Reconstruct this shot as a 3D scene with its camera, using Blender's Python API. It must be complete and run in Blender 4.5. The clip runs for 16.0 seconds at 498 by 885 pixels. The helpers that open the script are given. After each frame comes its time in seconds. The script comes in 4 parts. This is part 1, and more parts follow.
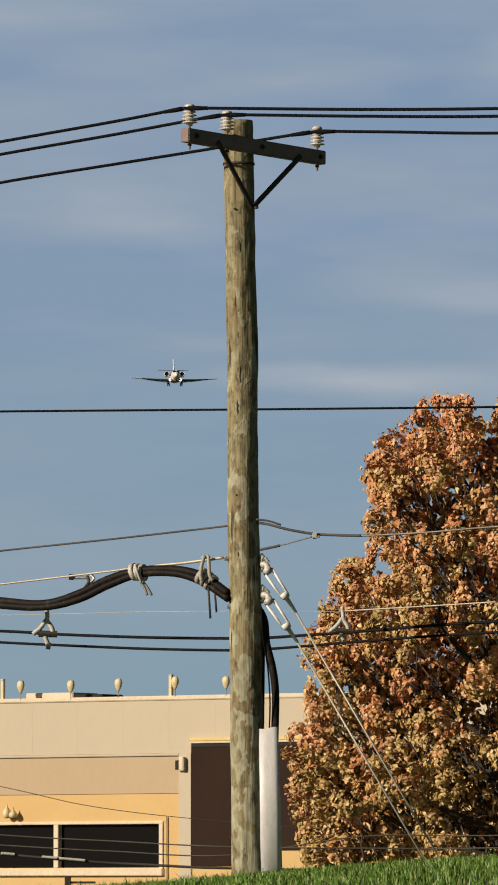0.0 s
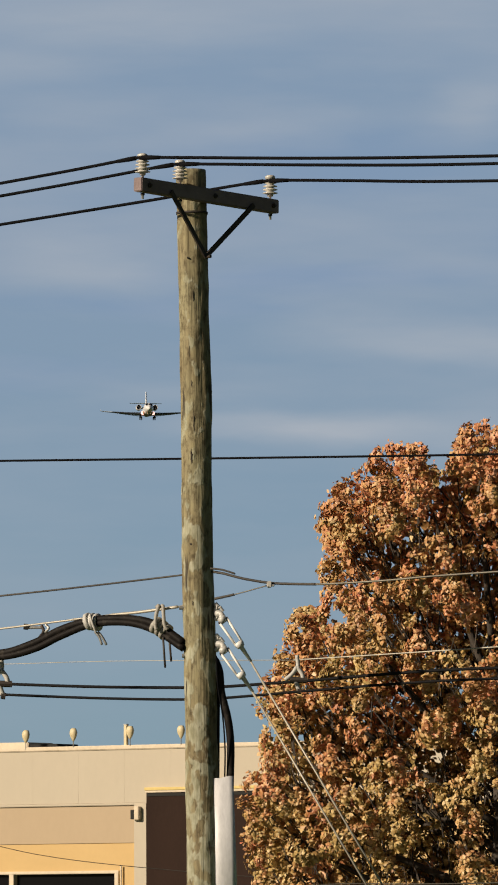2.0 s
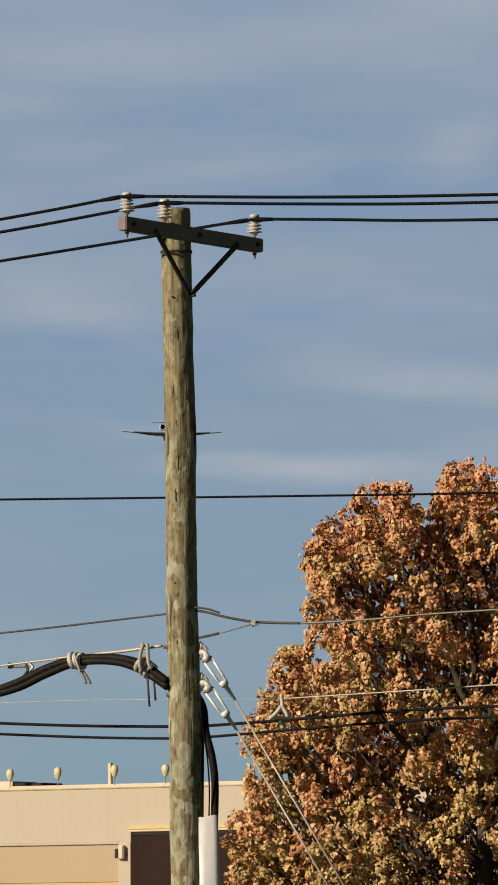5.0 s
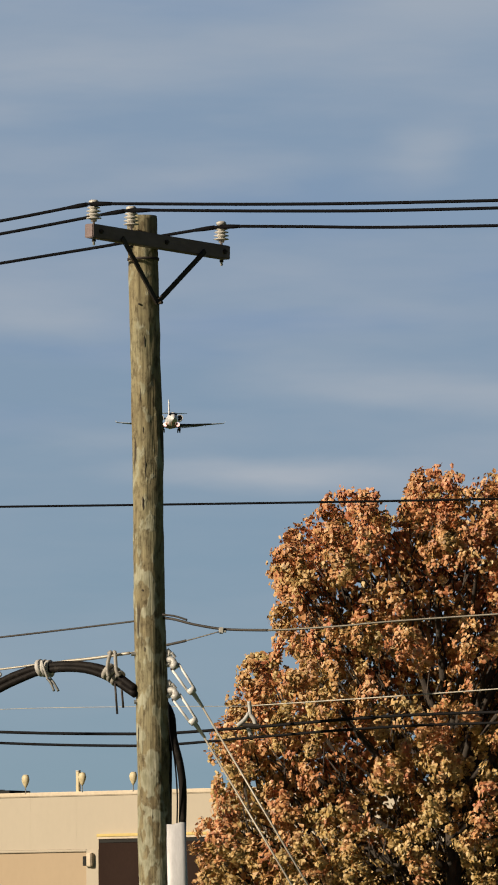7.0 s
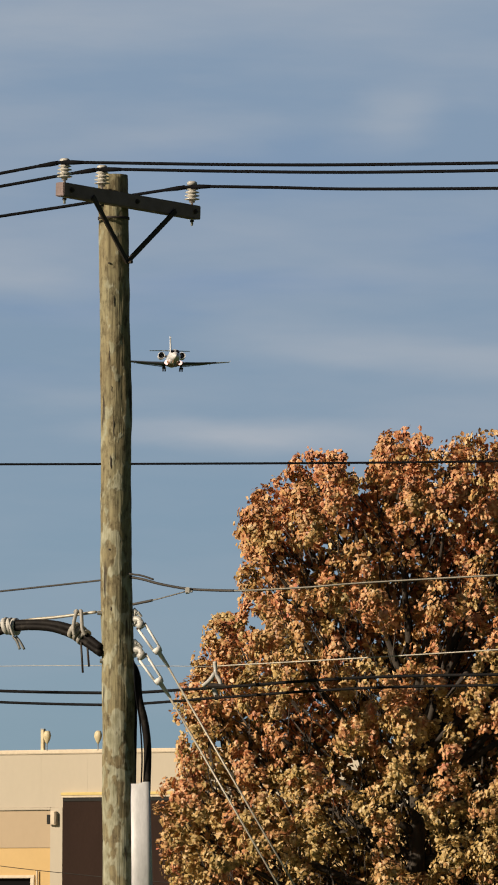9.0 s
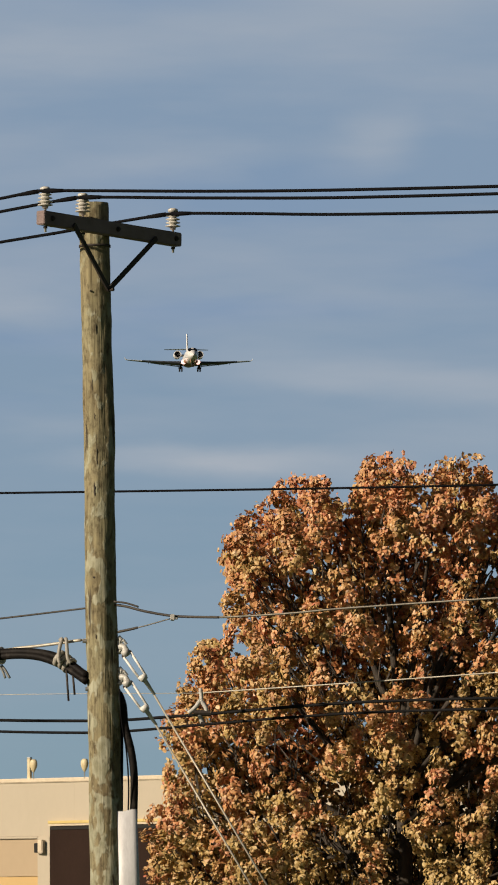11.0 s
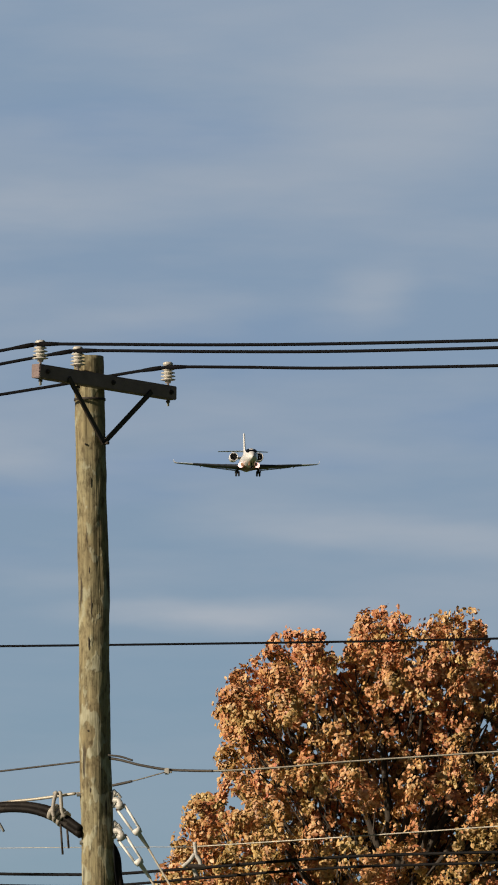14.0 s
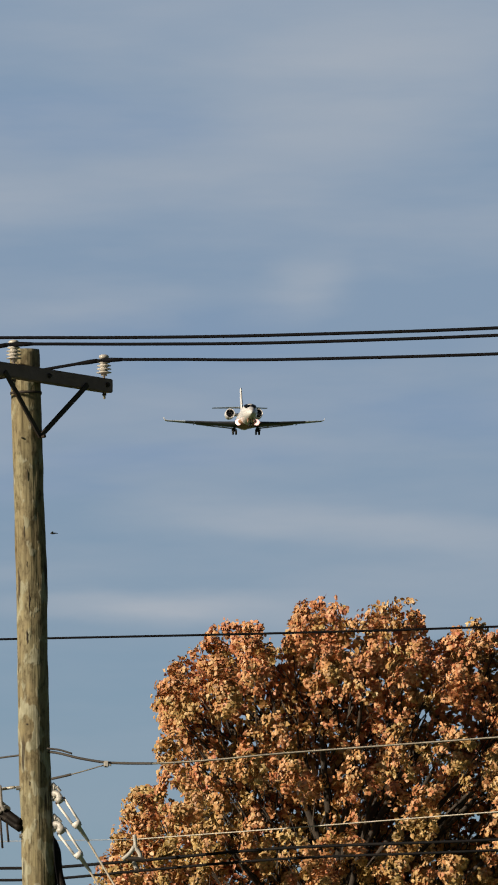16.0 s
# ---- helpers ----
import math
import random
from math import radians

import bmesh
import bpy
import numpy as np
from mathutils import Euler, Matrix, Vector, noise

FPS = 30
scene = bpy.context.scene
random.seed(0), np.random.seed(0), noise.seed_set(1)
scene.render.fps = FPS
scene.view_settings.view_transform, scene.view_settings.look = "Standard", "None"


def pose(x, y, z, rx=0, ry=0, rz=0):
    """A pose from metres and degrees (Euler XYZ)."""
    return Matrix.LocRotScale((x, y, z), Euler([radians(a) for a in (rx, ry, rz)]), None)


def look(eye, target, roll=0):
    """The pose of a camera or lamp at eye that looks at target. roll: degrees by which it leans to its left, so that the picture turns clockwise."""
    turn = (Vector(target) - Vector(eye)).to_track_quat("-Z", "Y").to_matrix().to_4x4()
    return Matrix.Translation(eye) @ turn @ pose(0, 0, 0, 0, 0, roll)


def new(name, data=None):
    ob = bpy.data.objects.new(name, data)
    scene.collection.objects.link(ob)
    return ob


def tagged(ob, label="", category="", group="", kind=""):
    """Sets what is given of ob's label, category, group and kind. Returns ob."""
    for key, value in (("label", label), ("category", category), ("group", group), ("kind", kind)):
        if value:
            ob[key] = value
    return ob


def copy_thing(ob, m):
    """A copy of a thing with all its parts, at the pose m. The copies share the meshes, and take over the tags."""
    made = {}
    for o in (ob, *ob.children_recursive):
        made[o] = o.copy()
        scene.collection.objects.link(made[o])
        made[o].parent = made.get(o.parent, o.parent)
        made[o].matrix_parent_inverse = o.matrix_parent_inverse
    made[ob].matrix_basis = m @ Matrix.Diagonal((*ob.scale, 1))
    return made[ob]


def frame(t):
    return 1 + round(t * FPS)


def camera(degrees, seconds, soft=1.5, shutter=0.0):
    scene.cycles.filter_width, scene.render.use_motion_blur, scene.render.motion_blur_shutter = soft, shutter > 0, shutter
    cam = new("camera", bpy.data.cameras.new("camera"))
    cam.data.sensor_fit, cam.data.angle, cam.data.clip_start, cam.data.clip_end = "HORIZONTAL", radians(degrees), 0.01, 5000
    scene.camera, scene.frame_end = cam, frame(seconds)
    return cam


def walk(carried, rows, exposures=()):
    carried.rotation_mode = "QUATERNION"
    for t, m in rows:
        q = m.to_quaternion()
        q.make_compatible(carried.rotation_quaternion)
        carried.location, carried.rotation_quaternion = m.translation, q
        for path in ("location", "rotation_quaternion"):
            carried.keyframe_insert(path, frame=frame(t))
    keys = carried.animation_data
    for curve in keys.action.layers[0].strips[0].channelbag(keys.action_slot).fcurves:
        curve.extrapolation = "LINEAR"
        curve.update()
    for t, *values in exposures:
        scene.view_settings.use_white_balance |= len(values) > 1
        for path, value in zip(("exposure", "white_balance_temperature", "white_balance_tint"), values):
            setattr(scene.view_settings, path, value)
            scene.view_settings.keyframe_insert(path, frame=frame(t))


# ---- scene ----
# ---- camera ----
EYE = Vector((0, 0, 1.6))
cam = camera(3.886, 16.0, soft=1.9)


def facing(turn, tilt, roll):
    """Pose at the eye: degrees to the right of north, upwards, and lean."""
    a, b = radians(turn), radians(tilt)
    way = Vector((math.sin(a) * math.cos(b), math.cos(a) * math.cos(b), math.sin(b)))
    return look(EYE, EYE + way * 50, roll)


VIEW = [
    (0, 0.0000, 3.5964, 0.000),
    (0.5, 0.0437, 3.6711, -0.124),
    (1, 0.1797, 3.7682, -0.255),
    (1.5, 0.2743, 3.8877, -0.367),
    (2, 0.3602, 3.9780, -0.239),
    (2.5, 0.4398, 4.0350, -0.203),
    (3, 0.4301, 4.0884, -0.156),
    (3.2, 0.3829, 4.1287, -0.154),
    (5.3, 0.4923, 4.2821, -0.250),
    (5.5, 0.5207, 4.2774, -0.210),
    (6, 0.5845, 4.2665, -0.352),
    (6.5, 0.6250, 4.2820, -0.411),
    (7, 0.7406, 4.3353, -0.375),
    (7.5, 0.8122, 4.3513, -0.241),
    (8, 0.9234, 4.2604, -0.065),
    (8.5, 0.9653, 4.1196, 0.122),
    (9, 0.9887, 4.0263, 0.225),
    (9.2, 1.0126, 4.0301, 0.153),
    (11.3, 1.0832, 4.3508, -0.425),
    (11.5, 1.0365, 4.4494, -0.440),
    (12, 0.9702, 4.6253, -0.430),
    (12.5, 0.9881, 4.8773, -0.320),
    (13, 1.0238, 5.2515, -0.306),
    (13.5, 1.0752, 5.4306, -0.275),
    (14, 1.1677, 5.4300, -0.292),
    (14.5, 1.3221, 5.4461, -0.470),
    (15, 1.4687, 5.3486, -0.590),
    (15.5, 1.5978, 5.2630, -0.763),
    (16, 1.6641, 5.3626, -0.797),
]
walk(cam, [(t, facing(a, b, c)) for t, a, b, c in VIEW])

# ---- world, sun, exposure ----
SUN_TURN, SUN_HEIGHT = radians(241.5), radians(23)
world = bpy.data.worlds.new("sky")
scene.world = world
world.use_nodes = True
wn, wl = world.node_tree.nodes, world.node_tree.links
sky = wn.new("ShaderNodeTexSky")
sky.sky_type, sky.sun_disc = "NISHITA", False
sky.sun_elevation, sky.sun_rotation = SUN_HEIGHT, SUN_TURN
wl.new(sky.outputs["Color"], wn["Background"].inputs["Color"])
wn["Background"].inputs["Strength"].default_value = 0.021
sun = new("sun", bpy.data.lights.new("sun", "SUN"))
sun.data.energy, sun.data.angle, sun.data.color = 5.0, radians(0.6), (1.0, 0.84, 0.64)
sun_way = Vector((math.sin(SUN_TURN) * math.cos(SUN_HEIGHT), math.cos(SUN_TURN) * math.cos(SUN_HEIGHT), math.sin(SUN_HEIGHT)))
sun.matrix_world = look((-120, -80, 90), Vector((-120, -80, 90)) - sun_way)
scene.view_settings.exposure = 0.0


# ---- materials ----
def nodes_of(name):
    m = bpy.data.materials.new(name)
    m.use_nodes = True
    n, l = m.node_tree.nodes, m.node_tree.links
    return m, n, l, n["Principled BSDF"]


def ramp(n, stops):
    r = n.new("ShaderNodeValToRGB")
    while len(r.color_ramp.elements) < len(stops):
        r.color_ramp.elements.new(0.5)
    for e, (at, c) in zip(r.color_ramp.elements, stops):
        e.position, e.color = at, (*c, 1)
    return r


def noise_node(n, l, scale, stretch=(1, 1, 1), detail=5, rough=0.6):
    tc, mp, nz = n.new("ShaderNodeTexCoord"), n.new("ShaderNodeMapping"), n.new("ShaderNodeTexNoise")
    mp.inputs["Scale"].default_value = stretch
    nz.inputs["Scale"].default_value, nz.inputs["Detail"].default_value, nz.inputs["Roughness"].default_value = scale, detail, rough
    l.new(tc.outputs["Object"], mp.inputs["Vector"])
    l.new(mp.outputs["Vector"], nz.inputs["Vector"])
    return nz


def mixed(n, l, fac, a, b, mode="MIX"):
    mx = n.new("ShaderNodeMix")
    mx.data_type, mx.blend_type = "RGBA", mode
    for socket, value in ((mx.inputs["Factor"], fac), (mx.inputs["A"], a), (mx.inputs["B"], b)):
        if isinstance(value, bpy.types.NodeSocket):
            l.new(value, socket)
        elif isinstance(value, tuple):
            socket.default_value = (*value, 1)
        else:
            socket.default_value = value
    return mx.outputs["Result"]


def surface(name, dark, light, scale=3.0, stretch=(1, 1, 1), rough=0.7, metal=0.0, bump=0.15, fine=40.0, spot=None, spread=0.25, spec=0.5, grain_by=0.6):
    """A painted, wooden, metal or plastic surface: broad tone, fine grain, optional stains, relief."""
    m, n, l, p = nodes_of(name)
    big, small = noise_node(n, l, scale, stretch), noise_node(n, l, fine, stretch)
    tone = ramp(n, [(0.5 - spread, dark), (0.5 + spread, light)])
    l.new(big.outputs["Fac"], tone.inputs["Fac"])
    grain = ramp(n, [(0.3, (0.8, 0.8, 0.8)), (0.7, (1.1, 1.1, 1.1))])
    l.new(small.outputs["Fac"], grain.inputs["Fac"])
    color = mixed(n, l, grain_by, tone.outputs["Color"], grain.outputs["Color"], "MULTIPLY")
    if spot:
        stain = noise_node(n, l, scale * 2.3, stretch, 6, 0.7)
        mask = ramp(n, [(0.56, (0, 0, 0)), (0.66, (1, 1, 1))])
        l.new(stain.outputs["Fac"], mask.inputs["Fac"])
        color = mixed(n, l, mask.outputs["Color"], color, spot)
    l.new(color, p.inputs["Base Color"])
    p.inputs["Roughness"].default_value, p.inputs["Metallic"].default_value = rough, metal
    p.inputs["Specular IOR Level"].default_value = spec
    if bump:
        b = n.new("ShaderNodeBump")
        b.inputs["Strength"].default_value, b.inputs["Distance"].default_value = bump, 0.02
        l.new(small.outputs["Fac"], b.inputs["Height"])
        l.new(b.outputs["Normal"], p.inputs["Normal"])
    return m


def pole_wood():
    """Weathered treated pine: grey-green, long checks, pale scuffed patches that grow denser lower down."""
    m, n, l, p = nodes_of("pole_wood")
    broad = noise_node(n, l, 2.2, (1, 1, 0.35), 5, 0.6)
    tone = ramp(n, [(0.3, (0.165, 0.130, 0.070)), (0.48, (0.245, 0.208, 0.120)), (0.7, (0.31, 0.292, 0.185))])
    l.new(broad.outputs["Fac"], tone.inputs["Fac"])
    grain = noise_node(n, l, 26, (1, 1, 0.05), 4, 0.6)
    dark = ramp(n, [(0.32, (0.5, 0.47, 0.42)), (0.55, (1.05, 1.05, 1.05))])
    l.new(grain.outputs["Fac"], dark.inputs["Fac"])
    color = mixed(n, l, 0.85, tone.outputs["Color"], dark.outputs["Color"], "MULTIPLY")
    speck = noise_node(n, l, 17, (1, 1, 0.5), 6, 0.7)
    sdark = ramp(n, [(0.36, (0.38, 0.34, 0.28)), (0.50, (1, 1, 1)), (0.72, (1.25, 1.27, 1.2))])
    l.new(speck.outputs["Fac"], sdark.inputs["Fac"])
    color = mixed(n, l, 0.9, color, sdark.outputs["Color"], "MULTIPLY")
    # pale patches
    patch = noise_node(n, l, 8.0, (1.0, 1.0, 0.62), 3, 0.5)
    tc, sep = n.new("ShaderNodeTexCoord"), n.new("ShaderNodeSeparateXYZ")
    l.new(tc.outputs["Object"], sep.inputs["Vector"])
    low = n.new("ShaderNodeMapRange")
    low.inputs["From Min"].default_value, low.inputs["From Max"].default_value = 7.4, 0.0
    low.inputs["To Min"].default_value, low.inputs["To Max"].default_value = -0.045, 0.105
    l.new(sep.outputs["Z"], low.inputs["Value"])
    add = n.new("ShaderNodeMath")
    l.new(patch.outputs["Fac"], add.inputs[0])
    l.new(low.outputs["Result"], add.inputs[1])
    mask = ramp(n, [(0.55, (0, 0, 0)), (0.61, (0.75, 0.75, 0.75))])
    l.new(add.outputs[0], mask.inputs["Fac"])
    pale = noise_node(n, l, 18, (1, 1, 0.4), 4, 0.6)
    palec = ramp(n, [(0.35, (0.25, 0.25, 0.165)), (0.65, (0.48, 0.48, 0.37))])
    l.new(pale.outputs["Fac"], palec.inputs["Fac"])
    color = mixed(n, l, mask.outputs["Color"], color, palec.outputs["Color"])
    # dark drying checks
    check = noise_node(n, l, 9, (1, 1, 0.12), 3, 0.5)
    cmask = ramp(n, [(0.645, (0, 0, 0)), (0.69, (1, 1, 1))])
    l.new(check.outputs["Fac"], cmask.inputs["Fac"])
    color = mixed(n, l, cmask.outputs["Color"], color, (0.045, 0.035, 0.025))
    l.new(color, p.inputs["Base Color"])
    p.inputs["Roughness"].default_value = 0.85
    b = n.new("ShaderNodeBump")
    b.inputs["Strength"].default_value, b.inputs["Distance"].default_value = 0.6, 0.02
    l.new(grain.outputs["Fac"], b.inputs["Height"])
    b2 = n.new("ShaderNodeBump")
    b2.inputs["Strength"].default_value, b2.inputs["Distance"].default_value = 0.3, 0.014
    l.new(mask.outputs["Color"], b2.inputs["Height"])
    l.new(b.outputs["Normal"], b2.inputs["Normal"])
    l.new(b2.outputs["Normal"], p.inputs["Normal"])
    return m


def leaf_material():
    """Autumn leaves, each with a colour of its own; some boughs turn olive, some brick red."""
    m, n, l, p = nodes_of("autumn_leaf")
    geo = n.new("ShaderNodeNewGeometry")
    own = ramp(n, [(0.0, (0.329, 0.116, 0.0556)), (0.2, (0.492, 0.195, 0.0854)), (0.45, (0.615, 0.29, 0.117)),
                   (0.68, (0.679, 0.38, 0.176)), (0.88, (0.767, 0.506, 0.288)), (1.0, (0.548, 0.18, 0.106))])
    gold = ramp(n, [(0.0, (0.204, 0.155, 0.0474)), (0.45, (0.449, 0.322, 0.105)), (0.8, (0.592, 0.438, 0.171)), (1.0, (0.694, 0.563, 0.284))])
    brick = ramp(n, [(0.0, (0.275, 0.078, 0.0427)), (0.6, (0.53, 0.193, 0.0942)), (1.0, (0.631, 0.313, 0.171))])
    for r in (own, gold, brick):
        l.new(geo.outputs["Random Per Island"], r.inputs["Fac"])
    tc, sep = n.new("ShaderNodeTexCoord"), n.new("ShaderNodeSeparateXYZ")
    l.new(tc.outputs["Object"], sep.inputs["Vector"])

    def mask(scale, lo, hi, z_from, z_to, gain, most):
        """Patches of the crown, more of them towards one end."""
        patch, low, add = noise_node(n, l, scale, (1, 1, 1), 3, 0.55), n.new("ShaderNodeMapRange"), n.new("ShaderNodeMath")
        low.inputs["From Min"].default_value, low.inputs["From Max"].default_value = z_from, z_to
        low.inputs["To Min"].default_value, low.inputs["To Max"].default_value = 0.0, gain
        l.new(sep.outputs["Z"], low.inputs["Value"])
        l.new(patch.outputs["Fac"], add.inputs[0])
        l.new(low.outputs["Result"], add.inputs[1])
        r = ramp(n, [(lo, (0, 0, 0)), (hi, (most, most, most))])
        l.new(add.outputs[0], r.inputs["Fac"])
        return r.outputs["Color"]

    color = mixed(n, l, mask(1.0, 0.46, 0.59, 6.8, 2.0, 0.13, 0.85), own.outputs["Color"], gold.outputs["Color"])
    color = mixed(n, l, mask(1.25, 0.56, 0.66, 7.2, 8.8, 0.10, 0.6), color, brick.outputs["Color"])
    l.new(color, p.inputs["Base Color"])
    p.inputs["Roughness"].default_value = 0.5
    tr, mix = n.new("ShaderNodeBsdfTranslucent"), n.new("ShaderNodeMixShader")
    l.new(color, tr.inputs["Color"])
    mix.inputs["Fac"].default_value = 0.08
    l.new(p.outputs["BSDF"], mix.inputs[1])
    l.new(tr.outputs["BSDF"], mix.inputs[2])
    l.new(mix.outputs["Shader"], n["Material Output"].inputs["Surface"])
    return m


def grass_material():
    m, n, l, p = nodes_of("grass_blade")
    geo = n.new("ShaderNodeNewGeometry")
    own = ramp(n, [(0.0, (0.07, 0.15, 0.02)), (0.6, (0.12, 0.235, 0.03)), (0.93, (0.17, 0.27, 0.045)), (1.0, (0.28, 0.26, 0.10))])
    l.new(geo.outputs["Random Per Island"], own.inputs["Fac"])
    l.new(own.outputs["Color"], p.inputs["Base Color"])
    p.inputs["Roughness"].default_value = 0.5
    return m


def glow(name, color, strength):
    m, n, l, p = nodes_of(name)
    p.inputs["Emission Color"].default_value, p.inputs["Emission Strength"].default_value = (*color, 1), strength
    p.inputs["Base Color"].default_value = (*color, 1)
    return m


# cloud veils: across, height, half length, half thickness, strength, lean in degrees
VEILS = [(74, 329, 152, 16, 1.00, 1), (-39, 353, 92, 12, 0.31, -2), (-75, 438, 110, 29, 0.56, 0), (113, 389, 120, 24, 0.56, 3), (63, 426, 152, 18, -0.88, 0), (-39, 410, 138, 13, -0.56, 2), (-39, 584, 152, 26, 0.69, 2), (-135, 557, 115, 21, 0.50, 0), (159, 527, 60, 29, 0.62, -15), (70, 498, 138, 33, -0.62, 0), (197, 655, 175, 72, 0.69, -10), (28, 631, 152, 29, -0.69, 3), (226, 374, 152, 17, 0.56, 4), (198, 318, 101, 12, 0.38, 2), (42, 519, 120, 14, 0.38, -4), (-128, 367, 138, 19, -0.38, 0), (250, 448, 120, 29, -0.62, 6)]


def sky_material():
    """Hazy blue evening sky with thin drawn-out cloud veils, far behind all else."""
    m, n, l, p = nodes_of("far_sky")
    tc, sep = n.new("ShaderNodeTexCoord"), n.new("ShaderNodeSeparateXYZ")
    l.new(tc.outputs["Object"], sep.inputs["Vector"])
    height = n.new("ShaderNodeMapRange")
    height.inputs["From Min"].default_value, height.inputs["From Max"].default_value = 0, 900
    l.new(sep.outputs["Z"], height.inputs["Value"])
    clear = ramp(n, [(0.0, (0.258, 0.320, 0.355)), (0.12, (0.222, 0.318, 0.378)), (0.30, (0.215, 0.308, 0.400)), (0.5, (0.214, 0.298, 0.412)), (1.0, (0.228, 0.312, 0.425))])
    l.new(height.outputs["Result"], clear.inputs["Fac"])

    def times(a, b):
        t = n.new("ShaderNodeMath")
        t.operation = "MULTIPLY"
        for k, v in ((0, a), (1, b)):
            if isinstance(v, float):
                t.inputs[k].default_value = v
            else:
                l.new(v, t.inputs[k])
        return t.outputs[0]

    # ragged edges
    warp = noise_node(n, l, 0.011, (0.4, 0.4, 1.3), 5, 0.55)
    mid, push = n.new("ShaderNodeVectorMath"), n.new("ShaderNodeVectorMath")
    mid.operation, push.operation = "SUBTRACT", "MULTIPLY_ADD"
    mid.inputs[1].default_value = (0.5, 0.5, 0.5)
    l.new(warp.outputs["Color"], mid.inputs[0])
    l.new(mid.outputs[0], push.inputs[0])
    push.inputs[1].default_value = (130, 0, 34)
    l.new(tc.outputs["Object"], push.inputs[2])
    color = clear.outputs["Color"]
    streak = noise_node(n, l, 0.03, (0.16, 0.16, 1.0), 5, 0.6)
    sm = ramp(n, [(0.3, (0.45, 0.45, 0.45)), (0.65, (1, 1, 1))])
    l.new(streak.outputs["Fac"], sm.inputs["Fac"])
    for x, z, w, h, strength, lean in VEILS:
        mp, far, fall = n.new("ShaderNodeMapping"), n.new("ShaderNodeVectorMath"), n.new("ShaderNodeMapRange")
        mp.vector_type = "TEXTURE"
        mp.inputs["Location"].default_value = (x, 4590, z)
        mp.inputs["Rotation"].default_value = (0, radians(lean), 0)
        mp.inputs["Scale"].default_value = (w, 4000, h)
        far.operation = "LENGTH"
        fall.interpolation_type = "SMOOTHSTEP"
        fall.inputs["From Min"].default_value, fall.inputs["From Max"].default_value = 1.0, 0.1
        l.new(push.outputs[0], mp.inputs["Vector"])
        l.new(mp.outputs["Vector"], far.inputs[0])
        l.new(far.outputs["Value"], fall.inputs["Value"])
        f = times(times(fall.outputs["Result"], sm.outputs["Color"]), abs(strength))
        color = mixed(n, l, f, color, (0.375, 0.415, 0.470) if strength > 0 else (0.185, 0.278, 0.425))
    # faint overall mottling
    veil = noise_node(n, l, 0.012, (0.2, 0.2, 1.0), 5, 0.55)
    vm = ramp(n, [(0.42, (0, 0, 0)), (0.68, (0.75, 0.75, 0.75))])
    l.new(veil.outputs["Fac"], vm.inputs["Fac"])
    more = n.new("ShaderNodeMapRange")
    more.inputs["From Min"].default_value, more.inputs["From Max"].default_value = 150, 450
    more.inputs["To Min"].default_value, more.inputs["To Max"].default_value = 0.3, 0.85
    l.new(sep.outputs["Z"], more.inputs["Value"])
    color = mixed(n, l, times(vm.outputs["Color"], more.outputs["Result"]), color, (0.345, 0.390, 0.455))
    em = n.new("ShaderNodeEmission")
    l.new(color, em.inputs["Color"])
    em.inputs["Strength"].default_value = 1.06
    l.new(em.outputs["Emission"], n["Material Output"].inputs["Surface"])
    return m


WOOD = pole_wood()
ARM_WOOD = surface("crossarm_wood", (0.20, 0.150, 0.150), (0.31, 0.24, 0.24), 4, (0.3, 2, 2), 0.85, bump=0.4)
STEEL = surface("galvanised_steel", (0.30, 0.30, 0.29), (0.48, 0.48, 0.46), 8, rough=0.5, metal=0.6, spot=(0.22, 0.19, 0.16))
BRIGHT_STEEL = surface("bright_galvanised_steel", (0.42, 0.42, 0.40), (0.62, 0.61, 0.58), 14, rough=0.55, metal=0.15, spot=(0.30, 0.27, 0.24))
WHITE_ROD = surface("white_fibreglass", (0.74, 0.73, 0.70), (0.84, 0.83, 0.80), 9, rough=0.45, bump=0.03)
DARK_STEEL = surface("rusted_dark_steel", (0.035, 0.03, 0.028), (0.075, 0.06, 0.052), 8, rough=0.7, metal=0.3, spot=(0.11, 0.055, 0.03))
PORCELAIN = surface("glazed_porcelain", (0.52, 0.50, 0.46), (0.70, 0.68, 0.63), 14, rough=0.25, bump=0.03, spot=(0.36, 0.31, 0.26))
LINE = surface("weathered_line", (0.004, 0.004, 0.005), (0.008, 0.008, 0.010), 2, spec=0.06, rough=0.8, bump=0.1)
PHONE_LINE = surface("dusty_black_cable", (0.008, 0.008, 0.009), (0.018, 0.017, 0.018), 1.4, spec=0.1, rough=0.75, bump=0.1)
OLD_LINE = surface("brown_weathered_strand", (0.035, 0.03, 0.027), (0.085, 0.075, 0.066), 1.3, rough=0.7, bump=0.1)
PALE_LINE = surface("bright_steel_strand", (0.36, 0.33, 0.27), (0.55, 0.51, 0.43), 1.2, rough=0.5, metal=0.2, bump=0.1)
BARE_LINE = surface("bare_strand", (0.10, 0.088, 0.07), (0.24, 0.22, 0.18), 1.1, rough=0.5, metal=0.3, bump=0.1)
SHEATH = surface("black_cable_sheath", (0.007, 0.006, 0.006), (0.017, 0.014, 0.013), 5, (1, 1, 1), 0.6, spec=0.12, bump=0.2, spot=(0.035, 0.030, 0.026))
PALE_PLASTIC = surface("sun_bleached_plastic", (0.44, 0.43, 0.41), (0.66, 0.645, 0.61), 9, rough=0.55, bump=0.1, spot=(0.42, 0.39, 0.34))
